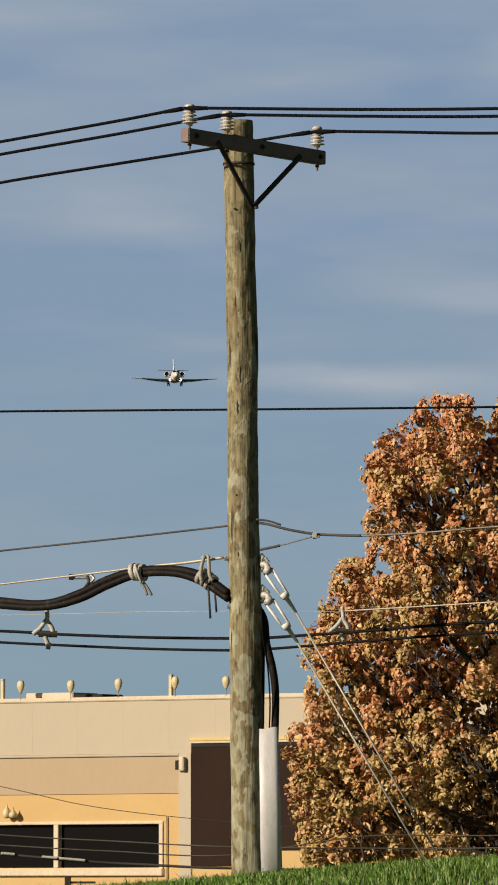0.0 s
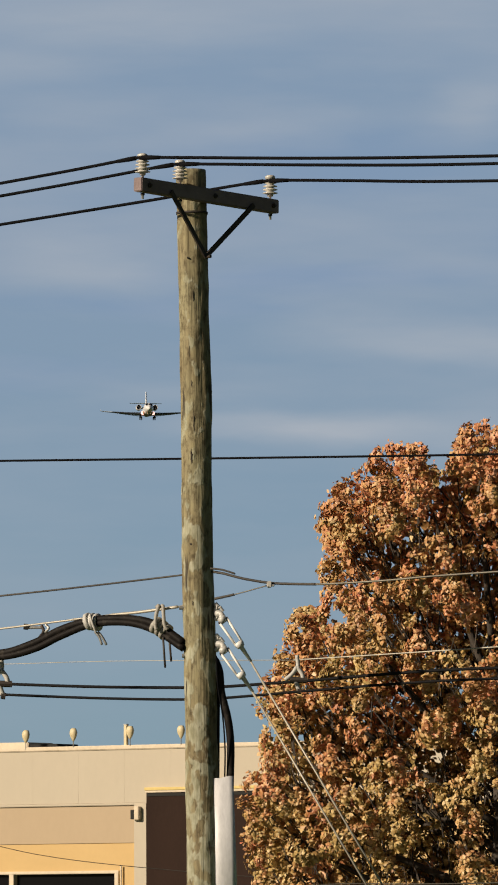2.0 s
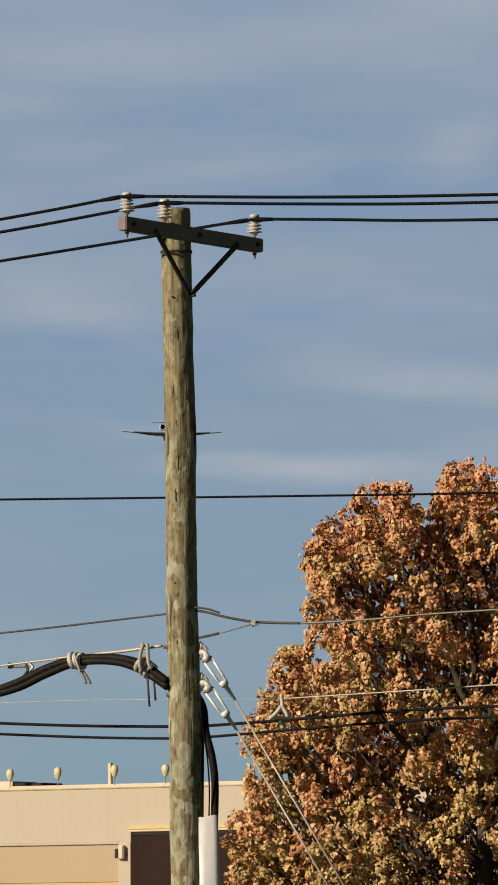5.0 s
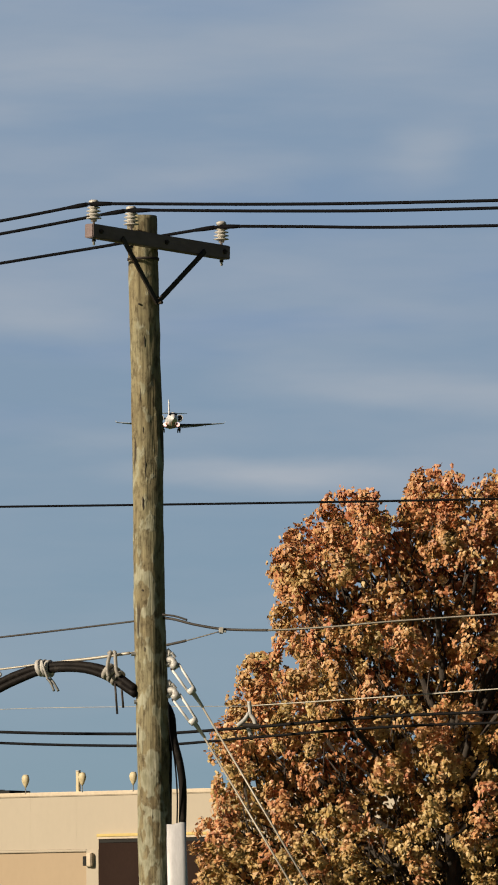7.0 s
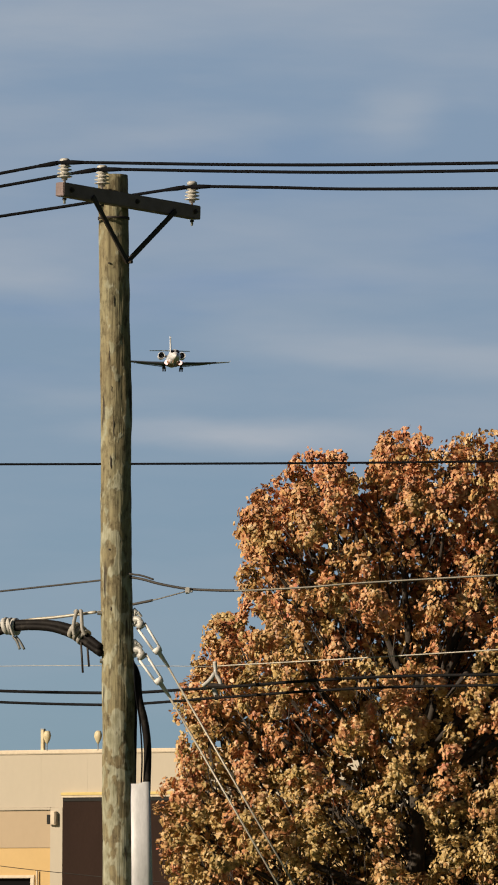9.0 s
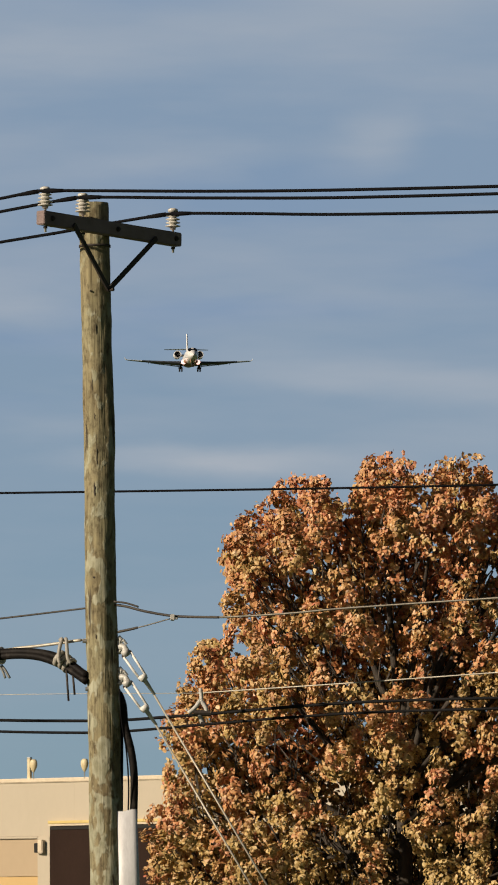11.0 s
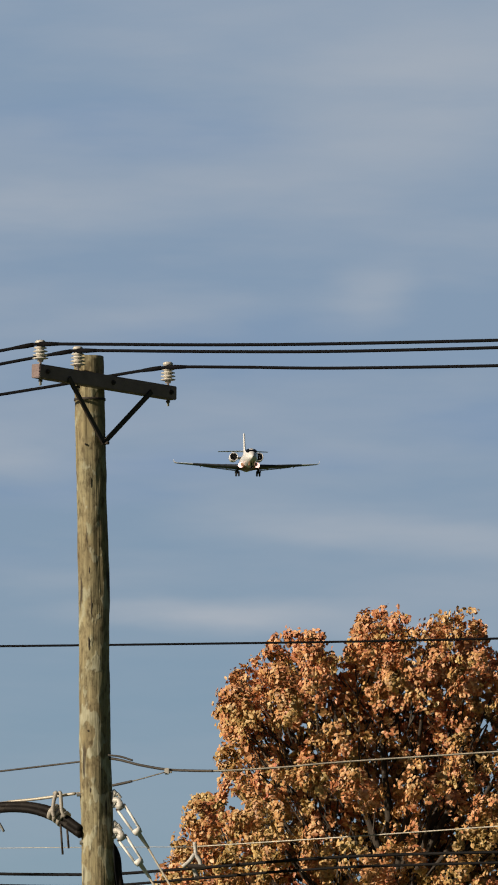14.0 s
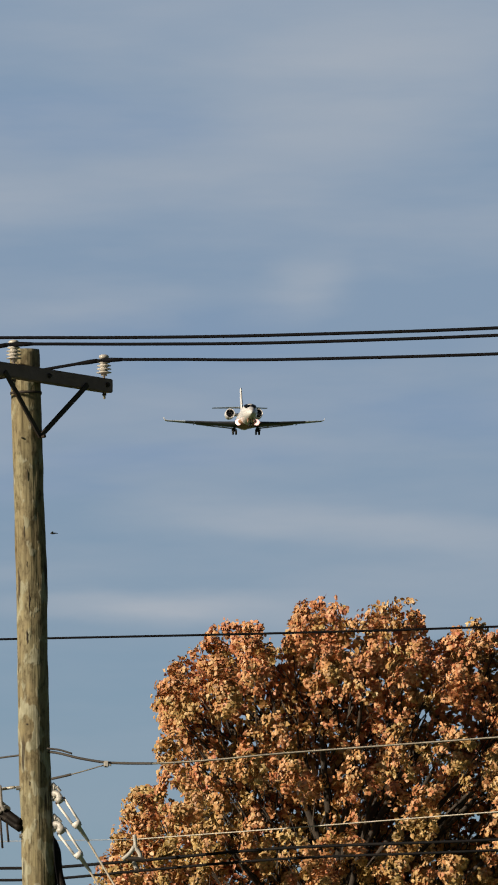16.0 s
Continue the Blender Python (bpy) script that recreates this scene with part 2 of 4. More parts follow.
OLD_PLASTIC = surface("grimy_plastic", (0.30, 0.28, 0.25), (0.46, 0.44, 0.40), 9, rough=0.6, bump=0.1, spot=(0.2, 0.18, 0.15))
GUARD = surface("grey_riser_plastic", (0.64, 0.64, 0.66), (0.73, 0.73, 0.75), 2.5, (1, 1, 0.3), 0.45, bump=0.05)
LEAF, GRASS = leaf_material(), grass_material()
BARK = surface("bark", (0.03, 0.024, 0.019), (0.075, 0.06, 0.047), 6, (1, 1, 0.25), 0.9, bump=0.7)
SOIL = surface("turf", (0.03, 0.055, 0.012), (0.07, 0.11, 0.025), 0.8, rough=0.95, bump=0.5, fine=18, spot=(0.10, 0.10, 0.04))
CREAM = surface("cream_cladding", (0.485, 0.43, 0.345), (0.53, 0.472, 0.383), 0.2, (1, 1, 0.5), 0.85, bump=0.01, fine=7, spec=0.2, spread=0.4, grain_by=0.12)
TAN = surface("tan_cladding", (0.44, 0.345, 0.24), (0.49, 0.385, 0.27), 0.25, (1, 1, 0.5), 0.85, bump=0.01, fine=7, spec=0.2, spread=0.4, grain_by=0.12)
YELLOW = surface("ochre_render", (0.57, 0.395, 0.185), (0.63, 0.445, 0.215), 0.4, (1, 1, 1), 0.85, bump=0.03, fine=7, spec=0.2, grain_by=0.12)
BROWN = surface("brown_panel", (0.024, 0.014, 0.011), (0.038, 0.022, 0.017), 0.6, (1, 1, 0.4), 0.85, bump=0.03, fine=30, spec=0.1)
STRAW = surface("straw_trim", (0.62, 0.47, 0.16), (0.70, 0.55, 0.22), 0.8, rough=0.7, bump=0.02, fine=6)
TRIM = surface("cream_trim", (0.62, 0.52, 0.39), (0.72, 0.62, 0.48), 0.8, rough=0.7, bump=0.05, fine=10)
ROOFING = surface("roofing", (0.14, 0.13, 0.12), (0.22, 0.2, 0.18), 0.6, rough=0.9, fine=10)
INSIDE = surface("dark_interior", (0.012, 0.012, 0.012), (0.025, 0.024, 0.022), 0.8, rough=0.9)
LAMP_SHELL = surface("cream_lamp_shell", (0.60, 0.50, 0.30), (0.72, 0.62, 0.40), 6, rough=0.5, bump=0.04)
JET_WHITE = surface("jet_white_paint", (0.74, 0.74, 0.75), (0.84, 0.84, 0.85), 0.6, rough=0.3, bump=0.0, fine=4)
JET_DARK = surface("jet_dark_metal_and_wing_shade", (0.035, 0.04, 0.05), (0.065, 0.07, 0.085), 1.2, rough=0.5, metal=0.2, bump=0.0, fine=6)
JET_GREY = surface("jet_grey_underside", (0.13, 0.15, 0.19), (0.19, 0.21, 0.25), 1.0, rough=0.5, bump=0.0, fine=6)
JET_PALE = surface("jet_pale_grey", (0.40, 0.46, 0.54), (0.49, 0.55, 0.63), 1.0, rough=0.5, bump=0.0, fine=6)
# brown of the nose gear doors; on the belly fairing it paints in shade
BROWN_SHADE = surface("jet_brown_and_shade", (0.30, 0.17, 0.11), (0.40, 0.23, 0.15), 1.0, rough=0.5, bump=0.0, fine=6)
RUBBER = surface("tyre_rubber", (0.015, 0.015, 0.015), (0.03, 0.03, 0.03), 6, rough=0.85)
LIGHT = glow("landing_light_lens", (1.0, 0.58, 0.50), 1.7)
FEATHER = surface("dark_feather", (0.015, 0.014, 0.014), (0.035, 0.03, 0.03), 20, rough=0.8)
GLASS, gn, gl, gp = nodes_of("dark_glass")
gp.inputs["Base Color"].default_value, gp.inputs["Roughness"].default_value, gp.inputs["Specular IOR Level"].default_value = (0.008, 0.008, 0.009, 1), 0.15, 0.05


# ---- mesh helpers ----
def part(name, bm, material, parent=None, label="", smooth=False):
    me = bpy.data.meshes.new(name)
    bm.normal_update()
    bm.to_mesh(me)
    bm.free()
    me.materials.append(material)
    if smooth:
        me.polygons.foreach_set("use_smooth", [True] * len(me.polygons))
    ob = new(name, me)
    ob.parent = parent
    return tagged(ob, label)


def thing(name, at, label, category, group="", turn=0.0):
    ob = new(name)
    ob.empty_display_size = 0.2
    ob.matrix_world = pose(*at, 0, 0, turn)
    return tagged(ob, label, category, group)


def box(bm, lo, hi, bevel=0.0, m=None):
    made = bmesh.ops.create_cube(bm, size=1)["verts"]
    lo, hi = Vector(lo), Vector(hi)
    for v in made:
        v.co = Vector([(lo[i] + hi[i]) / 2 + v.co[i] * (hi[i] - lo[i]) for i in range(3)])
    if bevel:
        edges = list({e for v in made for e in v.link_edges})
        made = [v for f in bmesh.ops.bevel(bm, geom=edges, offset=bevel, segments=2, affect="EDGES")["faces"] for v in f.verts]
        made = list(bm.verts) if m is None else list(set(made))
    if m is not None:
        for v in made:
            v.co = m @ v.co
    return bm


def solid(lo, hi, bevel=0.0):
    return box(bmesh.new(), lo, hi, bevel)


def sweep(bm, points, radii, sides=8, caps=True):
    """A tube along points, with a radius at each."""
    points = [Vector(p) for p in points]
    if not hasattr(radii, "__len__"):
        radii = [radii] * len(points)
    rings, side = [], None
    for i, p in enumerate(points):
        way = (points[min(i + 1, len(points) - 1)] - points[max(i - 1, 0)]).normalized()
        if side is None:
            side = way.orthogonal().normalized()
        side = (side - way * side.dot(way)).normalized()
        other = way.cross(side)
        rings.append([bm.verts.new(p + (side * math.cos(a) + other * math.sin(a)) * radii[i])
                      for a in [2 * math.pi * k / sides for k in range(sides)]])
    for a, b in zip(rings, rings[1:]):
        for k in range(sides):
            bm.faces.new((a[k], a[(k + 1) % sides], b[(k + 1) % sides], b[k]))
    if caps:
        bm.faces.new(list(reversed(rings[0])))
        bm.faces.new(rings[-1])
    return bm


def tube(points, radii, sides=8):
    return sweep(bmesh.new(), points, radii, sides)


def bend(points, steps=8):
    """A smooth line through points (Catmull-Rom)."""
    p = [Vector(q) for q in points]
    p = [p[0] * 2 - p[1]] + p + [p[-1] * 2 - p[-2]]
    out = []
    for a, b, c, d in zip(p, p[1:], p[2:], p[3:]):
        for k in range(steps):
            t = k / steps
            out.append(0.5 * (2 * b + (c - a) * t + (2 * a - 5 * b + 4 * c - d) * t * t + (3 * b - a - 3 * c + d) * t ** 3))
    return out + [p[-2]]


def revolve(profile, axis="Z", sides=20):
    """A turned body from (radius, height) pairs."""
    bm = bmesh.new()
    rings = []
    for r, h in profile:
        ring = []
        for k in range(sides):
            a = 2 * math.pi * k / sides
            c = (r * math.cos(a), r * math.sin(a), h) if axis == "Z" else (r * math.cos(a), h, r * math.sin(a))
            ring.append(bm.verts.new(c))
        rings.append(ring)
    for a, b in zip(rings, rings[1:]):
        for k in range(sides):
            bm.faces.new((a[k], a[(k + 1) % sides], b[(k + 1) % sides], b[k]))
    bm.faces.new(list(reversed(rings[0])))
    bm.faces.new(rings[-1])
    bmesh.ops.recalc_face_normals(bm, faces=bm.faces)
    return bm


# ---- ground and sky ----
def ground_height(x, y):
    """A grassy bank that rises to the pole, lower towards the west, and falls away behind it."""
    side = 1.83 + 0.072 * max(-6.0, min(x, 9.0)) + 0.012 * math.sin(x * 1.3)
    rise = math.exp(-((y - 71.5) / (22.0 if y < 71.5 else 9.0)) ** 2)
    return side * rise * (1.0 if abs(x) < 25 else math.exp(-((abs(x) - 25) / 20) ** 2))


def build_ground():
    bm = bmesh.new()
    xs = [-4900, -1500, -400, -120, -60, -35] + [x * 0.5 for x in range(-50, 51)] + [35, 60, 120, 400, 1500, 4900]
    ys = [-4900, -1500, -400, -100, -30, -10, 0, 10, 20, 30, 40, 45] + [50 + y * 0.5 for y in range(0, 81)] + [100, 120, 150, 250, 600, 1500, 4900]
    grid = [[bm.verts.new((x, y, ground_height(x, y))) for x in xs] for y in ys]
    for a, b in zip(grid, grid[1:]):
        for k in range(len(xs) - 1):
            bm.faces.new((a[k], a[k + 1], b[k + 1], b[k]))
    tagged(part("ground", bm, SOIL, smooth=True), "green turf bank under the utility pole", "ground", kind="structure")


def build_sky():
    bm = bmesh.new()
    rows = []
    for j in range(13):
        e = radians(-0.6 + j * 1.25)
        rows.append([bm.verts.new((4600 * math.sin(a) * math.cos(e), 4600 * math.cos(a) * math.cos(e), 4600 * math.sin(e)))
                     for a in [radians(-16 + k * 2) for k in range(18)]])
    for a, b in zip(rows, rows[1:]):
        for k in range(len(a) - 1):
            bm.faces.new((a[k], b[k], b[k + 1], a[k + 1]))
    ob = part("backdrop", bm, sky_material(), smooth=True)
    tagged(ob, "hazy blue sky with thin cloud veils", "sky", kind="structure")


build_ground()
build_sky()


# ---- utility pole ----
POLE_FOOT, POLE_TOP = Vector((0, 72, 1.827)), Vector((-0.106, 72, 9.303))
POLE_R_TOP, POLE_R_FOOT = 0.145, 0.165
pole = thing("utility_pole", POLE_FOOT, "weathered greenish wooden utility pole with one crossarm", "utility pole")
ARM_TURN = 52.0
ARM_TILT = 1.3
ARM_WAY = Vector((math.cos(radians(ARM_TURN)), math.sin(radians(ARM_TURN)), -math.tan(radians(ARM_TILT))))
ARM_OUT = Vector((math.sin(radians(ARM_TURN)), -math.cos(radians(ARM_TURN)), 0))
ARM_MID = Vector((0.05, 71.88, 9.034))


def pole_axis(z):
    return POLE_FOOT.lerp(POLE_TOP, (z - POLE_FOOT.z) / (POLE_TOP.z - POLE_FOOT.z))


def local(p):
    return Vector(p) - POLE_FOOT


def shaft_point(a, h, proud=0.0):
    """A point of the shaft's uneven surface: angle round the pole, height over the foot."""
    f = max(0, h / (POLE_TOP.z - POLE_FOOT.z))
    r = POLE_R_FOOT + (POLE_R_TOP - POLE_R_FOOT) * f
    wave = Vector((noise.noise((0, 3, h * 0.45)), noise.noise((5, 0, h * 0.45)), 0)) * 0.012
    q = Vector((math.cos(a), math.sin(a), 0))
    dent = 0.010 * noise.noise((q.x * 1.6, q.y * 1.6, h * 1.7)) + 0.006 * noise.noise((q.x * 5, q.y * 5, h * 0.8)) + 0.006 * noise.noise((q.x * 4, q.y * 4, h * 5))
    return local(pole_axis(POLE_FOOT.z + h)) + wave + q * (r + dent + proud)


def build_shaft():
    bm = bmesh.new()
    length = POLE_TOP.z - POLE_FOOT.z
    sides, rows = 48, 190
    rings = [[bm.verts.new(shaft_point(2 * math.pi * k / sides, -0.5 + (length + 0.5) * i / rows)) for k in range(sides)] for i in range(rows + 1)]
    for a, b in zip(rings, rings[1:]):
        for k in range(sides):
            bm.faces.new((a[k], a[(k + 1) % sides], b[(k + 1) % sides], b[k]))
    bm.faces.new(rings[-1])
    part("shaft", bm, WOOD, pole, "greenish-grey wood with pale scuffs and drying checks", smooth=True)
    # open drying checks: height, angle in degrees, length, half width
    for z, turn, tall, w in ((6.46, 252, 0.15, 0.011), (6.80, 262, 0.22, 0.006), (7.51, 248, 0.15, 0.006), (7.18, 255, 0.08, 0.006), (8.05, 268, 0.12, 0.005), (5.02, 250, 0.05, 0.008)):
        h, a = z - POLE_FOOT.z, radians(turn)
        run = [shaft_point(a + 0.015 * math.sin(k * 2.1), h + tall * (k / 6 - 0.5), -0.001) for k in range(7)]
        part("drying_check", tube(run, [0.0015, w * 0.7, w, w * 0.8, w, w * 0.5, 0.0015], 6), BARK, pole, "dark open split in the wood", smooth=True)


def insulator(s):
    """A pin insulator with four sheds on the crossarm, s metres along it."""
    at = local(ARM_MID + ARM_WAY * s + Vector((0, 0, 0.066)))
    prof = [(0.012, -0.2), (0.012, 0.03), (0.028, 0.03), (0.03, 0.05)]
    for h, r in ((0.062, 0.076), (0.096, 0.074), (0.130, 0.071), (0.164, 0.064)):
        prof += [(0.036, h - 0.010), (r, h - 0.002), (r, h + 0.004), (0.048, h + 0.012), (0.036, h + 0.018)]
    prof += [(0.034, 0.190), (0.036, 0.204), (0.050, 0.210), (0.050, 0.230), (0.034, 0.242), (0.004, 0.245)]
    bm = revolve(prof, sides=24)
    bmesh.ops.translate(bm, verts=bm.verts, vec=at)
    ins = part("insulator", bm, PORCELAIN, pole, "cream glazed porcelain pin insulator", smooth=True)
    bm = revolve([(0.02, -0.165), (0.02, -0.145), (0.008, -0.145), (0.008, -0.19), (0.004, -0.2)], sides=10)
    bmesh.ops.translate(bm, verts=bm.verts, vec=at)
    part("pin_nut", bm, DARK_STEEL, ins)


def build_pole_head():
    m = Matrix.Translation(local(ARM_MID)) @ pose(0, 0, 0, 0, ARM_TILT, ARM_TURN)
    bm = box(bmesh.new(), (-1.10, -0.052, -0.068), (1.10, 0.052, 0.068), 0.008)
    bmesh.ops.transform(bm, matrix=m, verts=bm.verts)
    arm = part("crossarm", bm, ARM_WOOD, pole, "dark brown timber crossarm")
    for s in (0.06, -0.98, 1.0):
        bm = revolve([(0.026, 0), (0.026, 0.012), (0.014, 0.014), (0.014, 0.03)], axis="Y", sides=8)
        bmesh.ops.transform(bm, matrix=m @ pose(s, -0.053, 0, 180, 0, 0), verts=bm.verts)
        part("bolt", bm, DARK_STEEL, arm)
    for s in (-1.02, -0.43, 1.02):
        insulator(s)
    foot = local(pole_axis(ARM_MID.z) + ARM_OUT * 0.175) - Vector((0, 0, 0.60))
    for s in (-0.66, 0.66):
        top = local(ARM_MID + ARM_WAY * s + ARM_OUT * 0.07 - Vector((0, 0, 0.03)))
        bm = bmesh.new()
        way = (foot - top).normalized()
        across = way.cross(ARM_OUT).normalized()
        for c in (top, foot):
            for a, b in ((-1, -1), (1, -1), (1, 1), (-1, 1)):
                bm.verts.new(c + across * 0.024 * a + ARM_OUT * 0.010 * b)
        v = list(bm.verts)
        for k in range(4):
            bm.faces.new((v[k], v[(k + 1) % 4], v[4 + (k + 1) % 4], v[4 + k]))
        bm.faces.new(v[:4])
        bm.faces.new(v[4:])
        bmesh.ops.recalc_face_normals(bm, faces=bm.faces)
        part("brace", bm, DARK_STEEL, pole, "dark flat steel brace")
    bm = tube([foot - ARM_OUT * 0.1, foot + ARM_OUT * 0.06], 0.018, 8)
    part("brace_bolt", bm, DARK_STEEL, pole)
    # band near the head and a nail head
    z = ARM_MID.z - 0.16
    c = local(pole_axis(z))
    bm = revolve([(0.150, -0.012), (0.157, -0.012), (0.157, 0.012), (0.150, 0.012)], sides=32)
    bmesh.ops.translate(bm, verts=bm.verts, vec=c)
    part("band", bm, DARK_STEEL, pole, smooth=True)
    # riser guard on the east side
    lo, hi = 1.909, 3.308
    bm = bmesh.new()
    ring = [(-0.112, 0.10), (-0.115, 0.0), (-0.112, -0.085), (-0.095, -0.108), (-0.03, -0.115), (0.06, -0.112), (0.098, -0.102), (0.113, -0.08), (0.115, 0.0), (0.112, 0.10)]
    cols = []
    for z, dx in ((lo - 0.3, 0.004), (lo + 0.6, -0.012), (hi, -0.030)):
        c = local(Vector((0.214 + dx, 71.98, z)))
        cols.append([bm.verts.new(c + Vector((x * (1.0 + dx * 4.5), y, 0.02 * (x > 0) if z == hi else 0))) for x, y in ring])
    for a, b in zip(cols, cols[1:]):
        for k in range(len(ring) - 1):
            bm.faces.new((a[k], a[k + 1], b[k + 1], b[k]))
    bmesh.ops.recalc_face_normals(bm, faces=bm.faces)
    guard = part("riser_guard", bm, GUARD, pole, "pale grey plastic cable guard", smooth=True)
    guard.modifiers.new("thickness", "SOLIDIFY").thickness = 0.008
    for z in (lo + 0.55, lo + 0.95):
        bm = tube([local((0.125, 71.92, z)), local((0.125, 71.875, z))], 0.012, 8)
        part("screw", bm, DARK_STEEL, guard)
    # guy brackets
    for y in (0, 1):
        z = (4.942, 4.637)[y]
        c = local(pole_axis(z))
        bm = bmesh.new()
        sweep(bm, [c + Vector(q) for q in ((0.155, -0.06, 0.08), (0.18, -0.06, 0.05), (0.165, -0.06, 0.0), (0.185, -0.06, -0.05), (0.155, -0.06, -0.085))], [0.022, 0.03, 0.024, 0.03, 0.022], 8)
        sweep(bm, [c + Vector(q) for q in ((0.15, -0.06, 0.02), (0.21, -0.07, 0.04), (0.235, -0.07, 0.0))], 0.018, 8)
        part("guy_bracket", bm, BRIGHT_STEEL, pole, "galvanised guy bracket")
    # messenger clamp bolt on the west side and step nails
    for x, z in ((-0.15, 4.981), (-0.13, 4.510)):
        c = local(pole_axis(z))
        bm = tube([c + Vector((x + 0.04, -0.04, 0)), c + Vector((x - 0.045, -0.04, 0))], 0.02, 8)
        part("bolt", bm, STEEL, pole)
    for z, x in ((8.42, -0.05), (5.6, -0.07)):
        c = local(pole_axis(z))
        bm = tube([c + Vector((x, -0.12, 0)), c + Vector((x, -0.160, 0))], 0.010, 6)
        part("nail", bm, DARK_STEEL, pole)


build_shaft()
build_pole_head()


# ---- lines and cables ----
def line(name, points, radius, material, label, category, group="", sides=6):
    return tagged(part(name, tube(bend(points, 10), radius, sides), material, smooth=True), label, category, group)


TOP = "power lines"
LINE_LABEL = "dark power line tied to a porcelain insulator"


def power_line(points, s):
    """A conductor with a thicker wrapped tie on each side of its insulator, s metres along the crossarm."""
    at = ARM_MID + ARM_WAY * s + Vector((0, 0, 0.285))
    ob = thing("power_line", at, LINE_LABEL, "power line", TOP)
    way = bend([Vector(p) - at for p in points], 24)
    part("conductor", tube(way, 0.0155, 6), LINE, ob, smooth=True)
    near = min(range(len(way)), key=lambda i: way[i].length)
    for go in (-1, 1):
        run, i = [way[near + go * 0]], near
        while (run[-1] - run[0]).length < 0.27 and 0 < i + go < len(way) - 1:
            i += go
            step = way[i] - run[-1]
            run.append(run[-1] + step.normalized() * min(step.length, 0.28 - min(0.27, (run[-1] - run[0]).length)))
        run = [run[0].lerp(run[-1], 0.15)] + run[1:]
        part("tie", tube([run[0], run[0].lerp(run[-1], 0.4), run[-1]], [0.023, 0.024, 0.018], 8), LINE, ob, "black wrapped tie", smooth=True)


power_line([(-5.437, 74.802, 8.82), (-3.635, 73.394, 9.031), (-2.47, 72.484, 9.144), (-1.334, 71.596, 9.249), (-0.72, 71.117, 9.314), (-0.571, 71, 9.318), (-0.224, 70.729, 9.288), (1.072, 69.716, 9.167), (2.343, 68.724, 9.068), (4.265, 67.222, 8.949), (5.579, 66.195, 8.92), (8.159, 64.179, 8.878)], -1.02)
power_line([(-5.494, 75.607, 8.739), (-3.673, 74.184, 8.973), (-2.496, 73.265, 9.098), (-1.348, 72.367, 9.202), (-0.449, 71.665, 9.293), (-0.238, 71.5, 9.306), (0.105, 71.233, 9.277), (1.084, 70.468, 9.183), (2.368, 69.464, 9.075), (4.31, 67.947, 8.959), (5.638, 66.91, 8.915), (8.245, 64.873, 8.855)], -0.43)
power_line([(-5.633, 77.531, 8.572), (-3.766, 76.073, 8.854), (-2.559, 75.13, 8.997), (-1.382, 74.21, 9.093), (-0.46, 73.49, 9.166), (0.164, 73.003, 9.224), (0.601, 72.661, 9.256), (0.779, 72.522, 9.252), (1.441, 72.004, 9.192), (2.428, 71.234, 9.1), (4.417, 69.679, 8.968), (5.778, 68.616, 8.92), (8.451, 66.528, 8.858)], 1.02)
line("overhead_cable", [(-6.007, 82.798, 7.117), (-2.764, 81.286, 7.054), (-0.006, 80, 6.99), (2.677, 78.749, 6.933), (4.877, 77.723, 6.905), (6.429, 76.999, 6.908), (9.531, 75.553, 6.934)], 0.0125, LINE, "thin dark overhead cable passing behind the pole", "cable")
line("strand", [(-5.441, 75.113, 4.896), (-3.656, 74.082, 5.022), (-2.493, 73.41, 5.126), (-1.35, 72.751, 5.213), (-0.228, 72.103, 5.308), (-0.05, 72, 5.331)], 0.0095, OLD_LINE, "weathered brown strand fixed to the pole", "cable")
line("strand", [(-0.05, 72, 5.347), (0.161, 71.878, 5.319), (0.381, 71.751, 5.257), (0.64, 71.602, 5.205), (1.093, 71.34, 5.176), (1.743, 70.965, 5.19), (2.398, 70.587, 5.225), (4.341, 69.465, 5.29), (5.715, 68.672, 5.341), (8.445, 67.095, 5.506)], 0.0105, BARE_LINE, "weathered grey strand running from the pole past the tree", "cable")
# added dark run: gives the strand its dark look against the bright sky
line("strand_dark_run", [(-0.05, 72, 5.347), (0.161, 71.878, 5.319), (0.381, 71.751, 5.257), (0.64, 71.602, 5.205), (0.875, 71.466, 5.186), (1.093, 71.34, 5.176)], 0.013, OLD_LINE, "added dark run over the strand, for its dark look against the sky", "cable")
line("jumper_wire", [(0.111, 71.807, 5.061), (0.243, 71.731, 5.085), (0.30, 71.698, 5.097)], 0.013, OLD_LINE, "short dark jumper wire sleeved beside the pole", "cable")
line("jumper_wire", [(0.29, 71.703, 5.095), (0.381, 71.651, 5.114), (0.617, 71.515, 5.173)], 0.006, BARE_LINE, "thin grey jumper wire joined to a splice", "cable")
line("strand_tail", [(0.07, 71.87, 5.362), (0.19, 71.84, 5.345), (0.31, 71.80, 5.305)], 0.010, OLD_LINE, "short dark tail end of a strand", "cable")
line("wire_grip", [(-1.30, 72.59, 4.897), (-0.9, 72.37, 4.932), (-0.617, 72.208, 4.953), (-0.255, 72.0, 4.993)], [0.011] * 10 + [0.015] * 21, PALE_LINE, "pale wound grip on the messenger wire", "cable")
line("messenger_wire", [(-5.432, 75.007, 4.544), (-3.65, 73.979, 4.686), (-2.489, 73.308, 4.788), (-1.802, 72.912, 4.85), (-1.094, 72.503, 4.915), (-0.617, 72.228, 4.953), (-0.255, 72.019, 4.993), (-0.089, 71.922, 5.005)], 0.010, PALE_LINE, "thin pale messenger wire above the thick cable", "cable")
